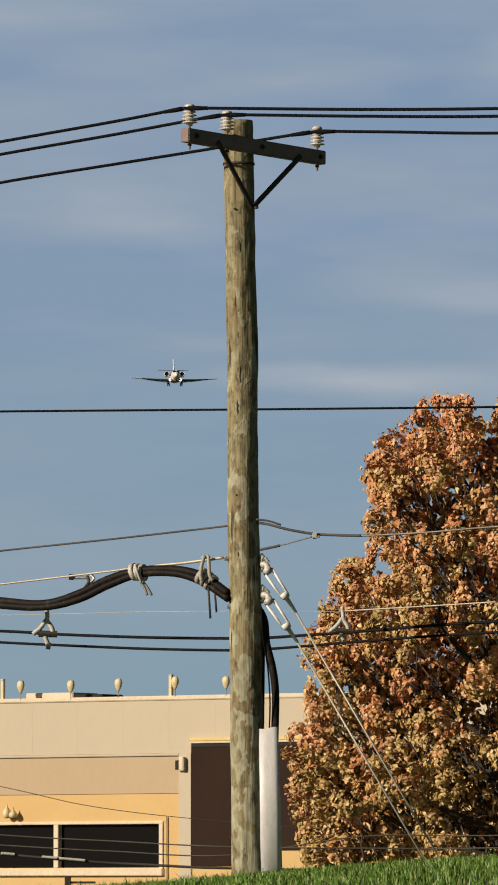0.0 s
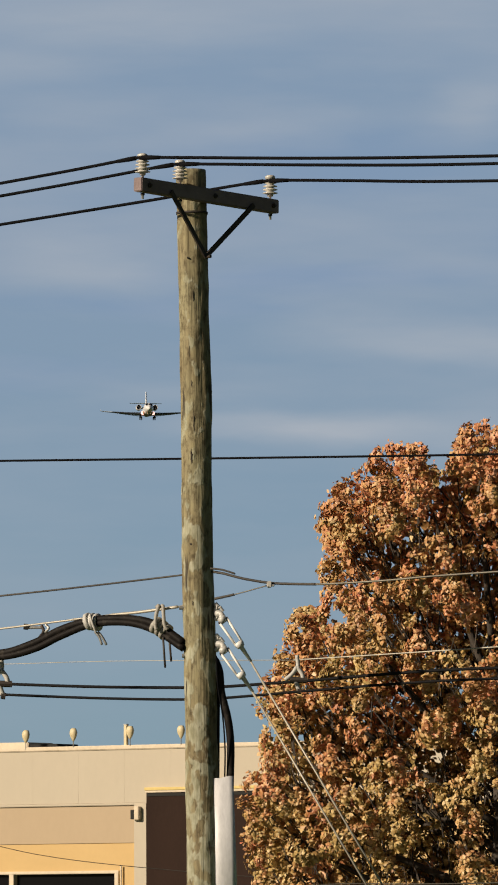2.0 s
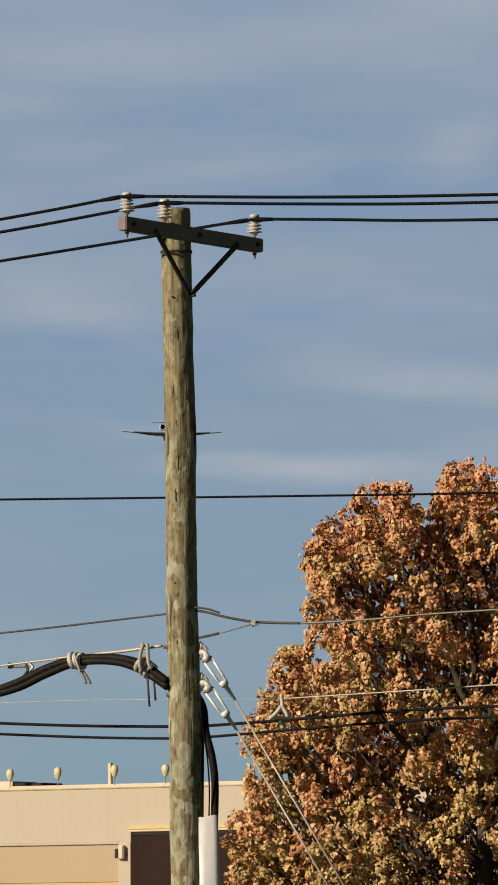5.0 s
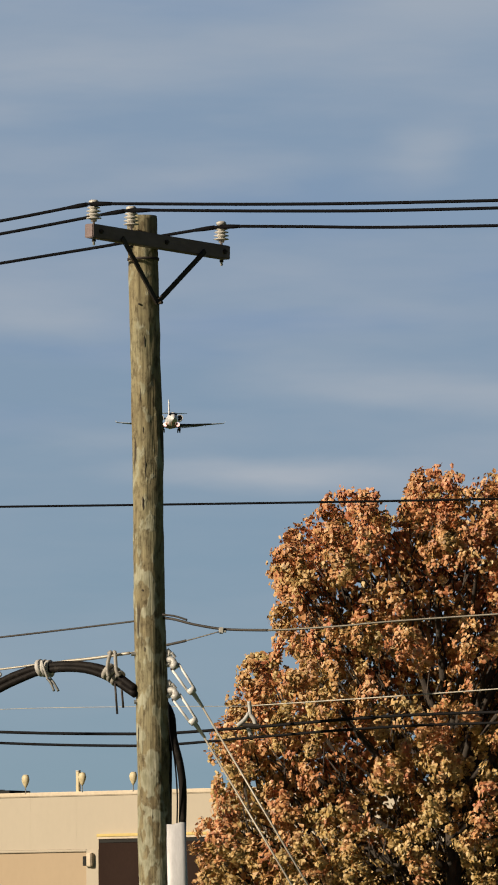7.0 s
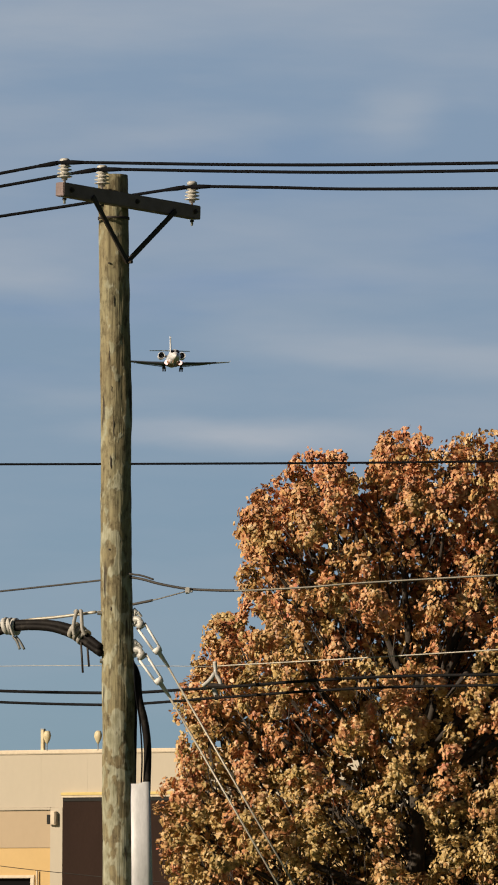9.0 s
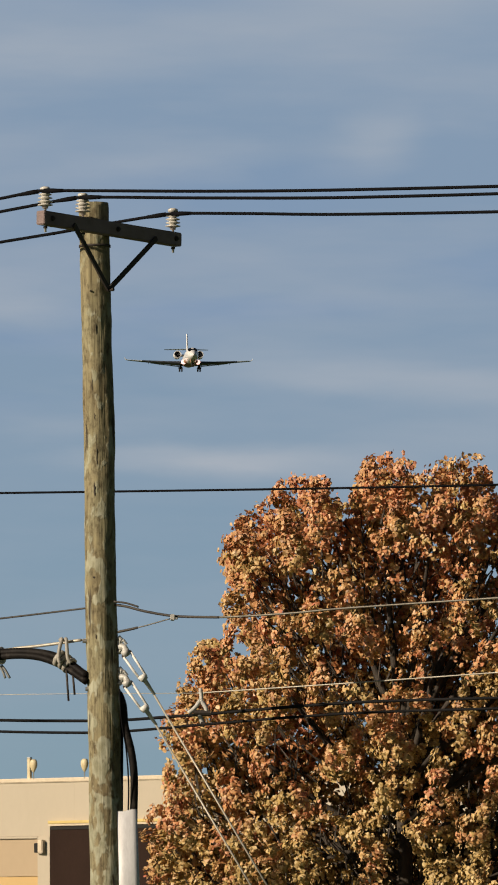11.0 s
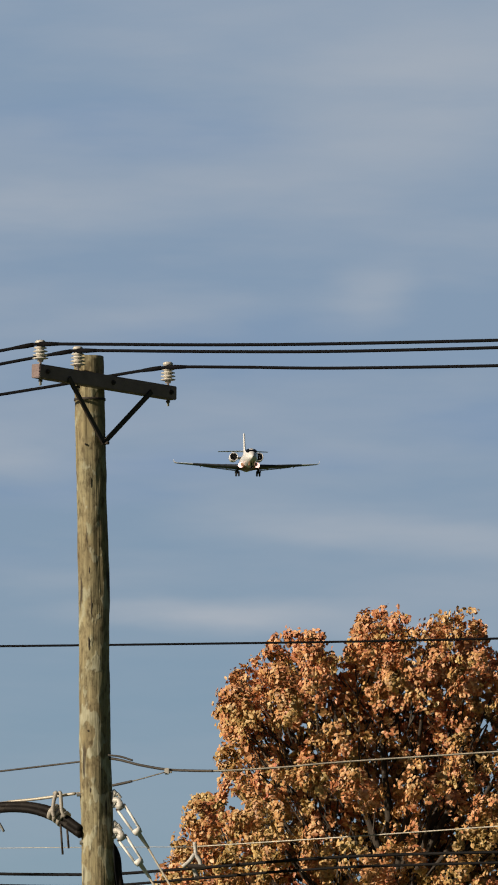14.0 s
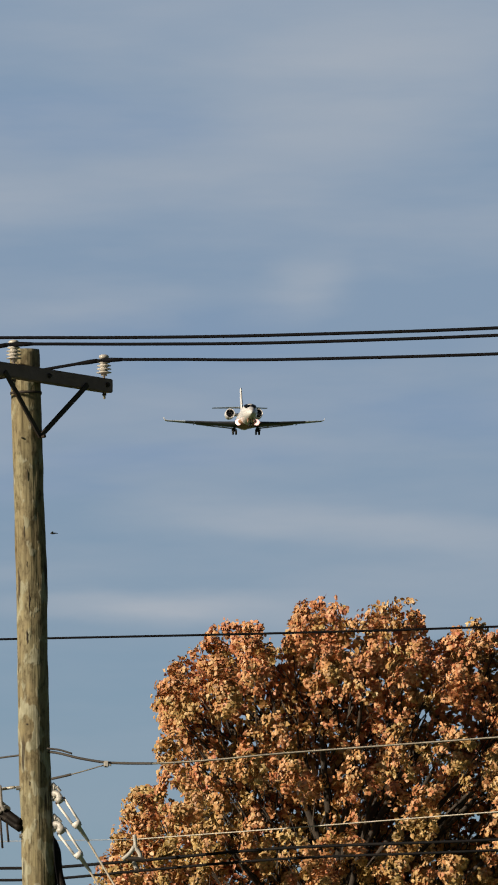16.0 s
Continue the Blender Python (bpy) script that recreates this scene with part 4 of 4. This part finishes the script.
def build_tree():
    rng = random.Random(11)
    ob = thing("tree", TREE, "broad maple in brown and orange autumn leaf", "tree")
    part("trunk", tube(bend([(0, 0, -0.3), (0.03, 0, 1.0), (-0.04, 0.05, 2.2), (0.05, 0.1, 3.2), (0.0, 0.3, 4.2), (0.05, 0.4, 5.2)], 6),
                       [0.24 - 0.22 * i / 30 for i in range(31)], 12), BARK, ob, smooth=True)

    def rand_way():
        return Vector((rng.gauss(0, 1), rng.gauss(0, 1), rng.gauss(0, 1))).normalized()

    def room(x, z):
        """How far a point of the crown's outline plane lies inside the envelope."""
        return min(x - along(FLANK, z), along(TIPS, x) - 0.10 - z, 4.4 - x)

    def depth(x, z):
        """Half the crown's depth there."""
        across = (x / (3.7 if x < 0 else 4.7)) ** 2
        return 2.7 * math.sqrt(max(0.05, 1 - across * 0.85 - max(0, (z - 4.6) / 4.5) ** 2 * 0.85))

    def hollow(x, z, reach=1.0):
        if any(((x - a) / w) ** 2 + ((z - b) / h) ** 2 < reach for a, b, w, h in HOLLOWS):
            return True
        return room(x, z) > 0.3 and noise.noise((x * 1.7, 7.3, z * 1.5)) > 0.42 - 0.12 * reach

    verts, faces = [], []
    half = ((-0.95, 0.0), (-0.5, 0.62), (0.28, 0.8), (1.12, 0.0))

    def leaf(p, n, s):
        """A broad pointed leaf, folded along its midrib."""
        if room(p.x, p.z) < rng.uniform(-0.07, 0.05):
            return
        if any((p.x - a) ** 2 + (p.z - b) ** 2 < (r * rng.uniform(0.8, 1.2)) ** 2 for a, b, r in GAPS):
            return
        if p.y < 0.3 and hollow(p.x, p.z, rng.uniform(0.75, 1.5)):
            return
        u = Matrix.Rotation(rng.uniform(0, 6.28), 3, n) @ n.orthogonal().normalized()
        w = n.cross(u)
        fold = rng.uniform(0.1, 0.5)
        i = len(verts)
        for a, b in half:
            verts.append(p + u * (s * a) + w * (s * b) - n * (s * b * fold))
        for a, b in half[1:3]:
            verts.append(p + u * (s * a) - w * (s * b) - n * (s * b * fold))
        faces.extend(((i, i + 3, i + 2, i + 1), (i, i + 4, i + 5, i + 3)))

    # boughs: centre, axis, half length, radius, tufts
    boughs = []

    def scatter(count, spacing, inset, place, size, keep):
        taken = []
        for _ in range(count):
            x, z = rng.uniform(-3.6, 4.3), rng.uniform(1.0, 8.8)
            if room(x, z) < inset or not keep(x, z) or any((x - a) ** 2 + (z - b) ** 2 * 0.7 < spacing ** 2 for a, b in taken):
                continue
            taken.append((x, z))
            y = place(x, z)
            out = Vector((x * 0.16, y * 0.16, 0.55 + 0.12 * (z - 4.0))).normalized()
            r = rng.uniform(*size)
            boughs.append((Vector((x, y, z)), (out + rand_way() * 0.28).normalized(), r * rng.uniform(1.25, 1.9) * (1.0 if z < 7 else 1.25), r))

    # outer boughs towards the sun's side, then the rim, then the back
    scatter(6000, 0.54, 0.16, lambda x, z: -depth(x, z) + rng.uniform(-0.65, 0.25), (0.21, 0.32), lambda x, z: not hollow(x, z))
    scatter(5000, 0.40, 0.16, lambda x, z: -0.38 * depth(x, z) + rng.uniform(-0.2, 0.3), (0.22, 0.32), lambda x, z: not hollow(x, z))
    scatter(5000, 0.25, 0.10, lambda x, z: rng.uniform(-0.6, 0.4), (0.14, 0.21), lambda x, z: room(x, z) < 0.32)
    scatter(1500, 0.50, 0.22, lambda x, z: depth(x, z) - rng.uniform(0.3, 1.2), (0.28, 0.4), lambda x, z: True)
    for c, axis, length, r in boughs:
        side = axis.orthogonal().normalized()
        other = axis.cross(side)
        for k in range(int(7 + 110 * r * length)):
            t, a = rng.uniform(-0.9, 1.0), rng.uniform(0, 6.28)
            q = side * math.cos(a) + other * math.sin(a)
            wide = r * math.sqrt(1 - t * t * 0.96) * (1 - (0.3 if c.z < 7 else 0.6) * max(0, t))
            at = c + axis * (length * t) + q * wide * rng.uniform(0.7, 1.05)
            face = (q + axis * t * 0.6).normalized()
            spread = rng.uniform(0.045, 0.075)
            for _ in range(rng.randint(21, 31)):
                p = at + rand_way() * spread * rng.random() ** 0.4 * 1.5
                leaf(p, (face * 0.6 + sun_way * 0.5 + (p - at).normalized() * 0.4 + rand_way() * 0.45).normalized(), rng.uniform(0.022, 0.038))
    # sparse shaded leaves inside the crown
    for _ in range(55000):
        x, z = rng.uniform(-3.6, 4.3), rng.uniform(0.9, 8.7)
        d = depth(x, z)
        if room(x, z) > 0.2:
            leaf(Vector((x, rng.uniform(0.15 * d, 0.75 * d), z)), rand_way(), rng.uniform(0.04, 0.06))
    # dark bare twigs, added inside the crown to deepen the hollows' shade
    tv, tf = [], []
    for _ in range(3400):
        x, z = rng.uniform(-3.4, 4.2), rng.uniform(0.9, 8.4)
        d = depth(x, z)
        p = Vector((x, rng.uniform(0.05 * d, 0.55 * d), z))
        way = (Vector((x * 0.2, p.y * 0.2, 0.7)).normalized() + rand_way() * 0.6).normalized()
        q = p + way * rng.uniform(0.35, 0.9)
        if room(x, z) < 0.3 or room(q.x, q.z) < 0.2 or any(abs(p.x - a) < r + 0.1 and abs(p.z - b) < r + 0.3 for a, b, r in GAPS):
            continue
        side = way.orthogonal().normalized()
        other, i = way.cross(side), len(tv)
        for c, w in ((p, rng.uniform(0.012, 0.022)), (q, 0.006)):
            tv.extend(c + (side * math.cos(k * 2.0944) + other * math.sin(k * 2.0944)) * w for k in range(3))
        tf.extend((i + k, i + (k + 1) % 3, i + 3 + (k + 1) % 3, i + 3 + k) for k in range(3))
    tw = bpy.data.meshes.new("shade_twigs")
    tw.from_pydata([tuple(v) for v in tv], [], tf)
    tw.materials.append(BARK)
    twigs = new("shade_twigs", tw)
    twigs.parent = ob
    tagged(twigs, "dark bare twigs added inside the crown to deepen its shade", kind="stuff")
    # limbs into the boughs
    for c, axis, length, r in [b for b in boughs if b[0].y > -0.9][::5]:
        start = Vector((0, 0.1, max(0.8, min(5.0, c.z * 0.6))))
        part("limb", tube(bend([start, start.lerp(c, 0.5) + Vector((0, 0.2, -0.1)), start.lerp(c, 0.8)], 4), [0.06, 0.055, 0.05, 0.045, 0.04, 0.032, 0.025, 0.02, 0.012], 6), BARK, ob, smooth=True)
    me = bpy.data.meshes.new("crown")
    me.from_pydata([tuple(v) for v in verts], [], faces)
    me.materials.append(LEAF)
    crown = new("crown", me)
    crown.parent = ob
    tagged(crown, "dense brown, orange and olive autumn leaves", kind="stuff")


build_tree()


# ---- grass on the bank ----
def build_grass():
    rng = random.Random(5)
    verts, faces = [], []
    for _ in range(52000):
        x, y = rng.uniform(-3.2, 6.2), 72.6 - abs(rng.gauss(0, 1)) * 7.5
        if y < 50:
            continue
        z = ground_height(x, y)
        h = rng.uniform(0.04, 0.12) * (1.25 if rng.random() < 0.06 else 0.85)
        a, lean = rng.uniform(0, 6.28), rng.gauss(0, 0.5) * h
        w = rng.uniform(0.004, 0.009)
        u = Vector((math.cos(a), math.sin(a), 0)) * w
        p = Vector((x, y, z - 0.01))
        bow = Vector((math.cos(a * 3), math.sin(a * 3), 0)) * lean
        i = len(verts)
        verts += [p - u, p + u, p + bow * 0.4 + u * 0.8 + Vector((0, 0, h * 0.6)), p + bow * 0.4 - u * 0.8 + Vector((0, 0, h * 0.6)), p + bow + Vector((0, 0, h))]
        faces += [(i, i + 1, i + 2, i + 3), (i + 3, i + 2, i + 4)]
    me = bpy.data.meshes.new("grass")
    me.from_pydata([tuple(v) for v in verts], [], faces)
    me.materials.append(GRASS)
    tagged(new("grass", me), "short green grass blades on the bank", "grass", kind="stuff")


build_grass()


# ---- business jet, nose towards -y, origin between the main wheels ----
def loft(sections, sides=20):
    """A body through (y, centre z, half width, half height) sections."""
    bm = bmesh.new()
    rings = [[bm.verts.new((w * math.cos(a), y, z + h * math.sin(a))) for a in [2 * math.pi * k / sides for k in range(sides)]] for y, z, w, h in sections]
    for a, b in zip(rings, rings[1:]):
        for k in range(sides):
            bm.faces.new((a[k], a[(k + 1) % sides], b[(k + 1) % sides], b[k]))
    bm.faces.new(rings[0])
    bm.faces.new(rings[-1])
    bmesh.ops.recalc_face_normals(bm, faces=bm.faces)
    return bm


def wing(stations, flat=True):
    """A wing through (x, leading y, z, chord, thickness) stations."""
    bm = bmesh.new()
    shape = ((0, 0), (0.06, 0.5), (0.35, 1.0), (0.7, 0.6), (1, 0.02), (0.7, -0.3), (0.35, -0.55), (0.06, -0.4))
    rings = []
    for x, y, z, c, t in stations:
        if flat:
            rings.append([bm.verts.new((x, y + c * a, z + t * b)) for a, b in shape])
        else:
            rings.append([bm.verts.new((x + t * b, y + c * a, z)) for a, b in shape])
    for a, b in zip(rings, rings[1:]):
        for k in range(len(shape)):
            bm.faces.new((a[k], a[(k + 1) % 8], b[(k + 1) % 8], b[k]))
    bm.faces.new(rings[0])
    bm.faces.new(rings[-1])
    bmesh.ops.recalc_face_normals(bm, faces=bm.faces)
    return bm


def build_jet():
    jet = thing("business_jet", (0, 1540, 110), "white twin-engine business jet on approach with wheels down", "aeroplane")
    part("fuselage", loft([(-9.0, 1.15, 0.06, 0.06), (-8.6, 1.18, 0.32, 0.30), (-7.9, 1.25, 0.54, 0.52), (-6.9, 1.38, 0.74, 0.76), (-6.0, 1.55, 0.86, 0.98), (-4.8, 1.60, 0.94, 1.05),
                           (0, 1.60, 0.95, 1.06), (3.4, 1.65, 0.92, 1.02), (6.0, 1.95, 0.7, 0.75), (8.2, 2.3, 0.4, 0.42), (9.2, 2.45, 0.1, 0.12)], 28), JET_WHITE, jet, smooth=True)
    part("windscreen", loft([(-7.36, 1.80, 0.40, 0.08), (-7.15, 1.90, 0.58, 0.15), (-6.6, 2.07, 0.72, 0.20), (-6.0, 2.27, 0.70, 0.22)], 16), GLASS, jet, "dark cockpit windows", smooth=True)
    part("belly_fairing", loft([(-3.2, 0.98, 0.3, 0.2), (-2.2, 0.93, 1.15, 0.38), (0, 0.90, 1.3, 0.40), (2.2, 0.95, 1.1, 0.36), (3.4, 1.05, 0.3, 0.2)], 20), BROWN_SHADE, jet, "belly fairing with its brown shade painted on", smooth=True)
    for s in (-1, 1):
        # wing colour is darkened to hold underside shade and the ground's reflection
        part("wing", wing([(s * 0.9, -2.2, 0.72, 4.3, 0.42), (s * 3.4, -0.9, 0.95, 2.9, 0.27), (s * 6.9, 0.75, 1.32, 1.9, 0.16)]), JET_DARK, jet, "wing with its underside shade put into a dark colour")
        part("wing_tip", wing([(s * 6.9, 0.76, 1.32, 1.9, 0.15), (s * 8.9, 1.75, 1.55, 1.2, 0.08)]), JET_PALE, jet, "grey outer wing")
        part("winglet", wing([(s * 8.9, 1.8, 1.56, 1.15, 0.05), (s * 9.15, 2.0, 1.66, 0.95, 0.06), (s * 9.32, 2.3, 1.95, 0.6, 0.06)]), JET_WHITE, jet, "white winglet")
        flap = part("flap", wing([(s * 1.3, 1.9, 0.66, 0.9, 0.08), (s * 5.6, 2.0, 1.14, 0.65, 0.06)]), JET_GREY, jet)
        for x in (2.6, 4.3, 5.9):
            part("flap_track", loft([(0.4, 0.56 + x * 0.1, 0.05, 0.05), (1.2, 0.54 + x * 0.1, 0.08, 0.12), (2.4, 0.5 + x * 0.1, 0.03, 0.04)], 8), JET_GREY, jet).location = (s * x, 0, 0)
        nac = revolve([(0.45, -0.9), (0.46, -1.42), (0.49, -1.5), (0.53, -1.42), (0.55, -0.9), (0.55, 0.3), (0.44, 1.3), (0.3, 1.5)], axis="Y", sides=24)
        eng = part("engine", nac, JET_WHITE, jet, "white engine nacelle", smooth=True)
        eng.location = (s * 1.62, 4.0, 2.5)
        part("intake", revolve([(0.448, -1.02), (0.448, -0.93)], axis="Y", sides=20), INSIDE, eng, "dark engine intake")
        part("spinner", revolve([(0.02, -1.25), (0.08, -1.12), (0.1, -1.02)], axis="Y", sides=10), JET_DARK, eng)
        part("pylon", solid((-0.75 * s - 0.35, -0.6, -0.09), (-0.75 * s + 0.35, 1.0, 0.09), 0.03), JET_WHITE, eng)
        part("tailplane", wing([(s * 0.05, 7.0, 3.80, 1.7, 0.05), (s * 3.2, 8.9, 3.92, 0.85, 0.02)]), JET_PALE, jet, "pale grey swept tailplane")
        leg = part("main_gear", tube([(s * 1.32, 0.15, 0.9), (s * 1.32, 0, 0.05)], [0.2, 0.13], 8), JET_DARK, jet)
        for dx in (-0.17, 0.17):
            wheel = revolve([(0.12, -0.1), (0.30, -0.1), (0.34, -0.06), (0.34, 0.06), (0.30, 0.1), (0.12, 0.1)], sides=18)
            bmesh.ops.transform(wheel, matrix=pose(s * 1.32 + dx, 0, 0, 0, 90, 0), verts=wheel.verts)
            part("wheel", wheel, RUBBER, leg, "black tyre", smooth=True)
        part("gear_door", solid((s * 1.62 - 0.02, -0.35, 0.1), (s * 1.62 + 0.02, 0.4, 0.75), 0.01), JET_DARK, jet)
        lens = revolve([(0.02, -0.12), (0.2, -0.08), (0.34, 0.0), (0.34, 0.1)], axis="Y", sides=14)
        part("landing_light", lens, LIGHT, jet, "lit landing light", smooth=True).location = (s * 1.05, -2.15, 0.85)
    part("fin", wing([(0, 4.6, 2.2, 4.0, 0.3), (0, 6.3, 4.0, 2.6, 0.2), (0, 7.7, 6.1, 1.7, 0.14)], False), JET_WHITE, jet, "white tail fin")
    for s in (-1, 1):
        part("nose_gear_door", solid((s * 0.30 - 0.03, -7.3, 0.25), (s * 0.30 + 0.03, -6.1, 0.95), 0.01), BROWN_SHADE, jet, "brown-shaded gear door")
    leg = part("nose_gear", tube([(0, -6.6, 0.75), (0, -6.7, 0.0)], 0.07, 8), JET_GREY, jet)
    for dx in (-0.12, 0.12):
        wheel = revolve([(0.08, -0.07), (0.2, -0.07), (0.23, -0.04), (0.23, 0.04), (0.2, 0.07), (0.08, 0.07)], sides=16)
        bmesh.ops.transform(wheel, matrix=pose(dx, -6.7, 0.0, 0, 90, 0), verts=wheel.verts)
        part("wheel", wheel, RUBBER, leg, "black tyre", smooth=True)
    return jet


def build_bird(size=1.0, label="small dark bird in flight"):
    ob = thing("bird", (0, 60, 8), label, "bird")
    k = size
    part("body", loft([(y * k, 0, w * k, h * k) for y, w, h in ((-0.052, 0.004, 0.004), (-0.034, 0.012, 0.012), (0, 0.017, 0.016), (0.04, 0.011, 0.009), (0.078, 0.013, 0.004))], 10), FEATHER, ob, smooth=True)
    left, right = (part("wing", wing([(0, -0.024 * k, 0, 0.05 * k, 0.006 * k), (s * 0.066 * k, -0.03 * k, 0, 0.04 * k, 0.005 * k), (s * 0.125 * k, 0.007 * k, 0, 0.017 * k, 0.003 * k)]), FEATHER, ob) for s in (-1, 1))
    return ob, left, right


jet = build_jet()
bird, bird_left, bird_right = build_bird()
swift, swift_left, swift_right = build_bird(0.42, "tiny dark bird darting past the pole")


def motions():
    flight = [(0, -15.59, 1539.43, 110.53), (2, -10.98, 1451.62, 107.39), (4, -5.50, 1363.87, 103.22), (6, 0.12, 1276.10, 99.02), (8, 5.35, 1188.27, 95.24), (10, 10.01, 1100.38, 91.93), (12, 14.28, 1012.42, 88.84), (14, 18.68, 924.44, 85.51), (16, 23.98, 836.44, 81.36)]
    walk(jet, [(t, pose(x, y, z, -1.5, 0.6, 3.0 - t * 0.02)) for t, x, y, z in flight])
    path = [(0, -96.74, 95.00, 35.66), (8, -28.61, 95.00, 20.30), (11, -3.06, 95.00, 14.54), (11.3, -0.53, 95.00, 13.99), (11.5, 1.21, 95.00, 13.56), (11.7, 2.92, 95.00, 13.13), (11.9, 4.58, 95.00, 12.86), (12.2, 7.16, 95.00, 12.23), (16, 39.52, 95.00, 4.94)]
    walk(bird, [(t, pose(x, y, z, 0, 0, 80)) for t, x, y, z in path])
    beat = [(0.0, 20)] + [(11.0 + k * 0.1, 45 if k % 2 else -25) for k in range(14)] + [(16.0, 20)]
    walk(bird_left, [(t, pose(0, 0, 0, 0, a, 0)) for t, a in beat])
    walk(bird_right, [(t, pose(0, 0, 0, 0, -a, 0)) for t, a in beat])
    path = [(0, 276.35, 52.00, 37.23), (15.5, 8.24, 52.00, 6.83), (15.8, 3.05, 52.00, 6.25), (15.9, 1.32, 52.00, 6.05), (16, 0.11, 52.00, 5.85)]
    walk(swift, [(t, pose(x, y, z, 0, 0, -100)) for t, x, y, z in path])
    beat = [(0.0, 10)] + [(15.3 + k * 0.1, 10 if k % 2 else -30) for k in range(8)]
    walk(swift_left, [(t, pose(0, 0, 0, 0, a, 0)) for t, a in beat])
    walk(swift_right, [(t, pose(0, 0, 0, 0, -a, 0)) for t, a in beat])


motions()
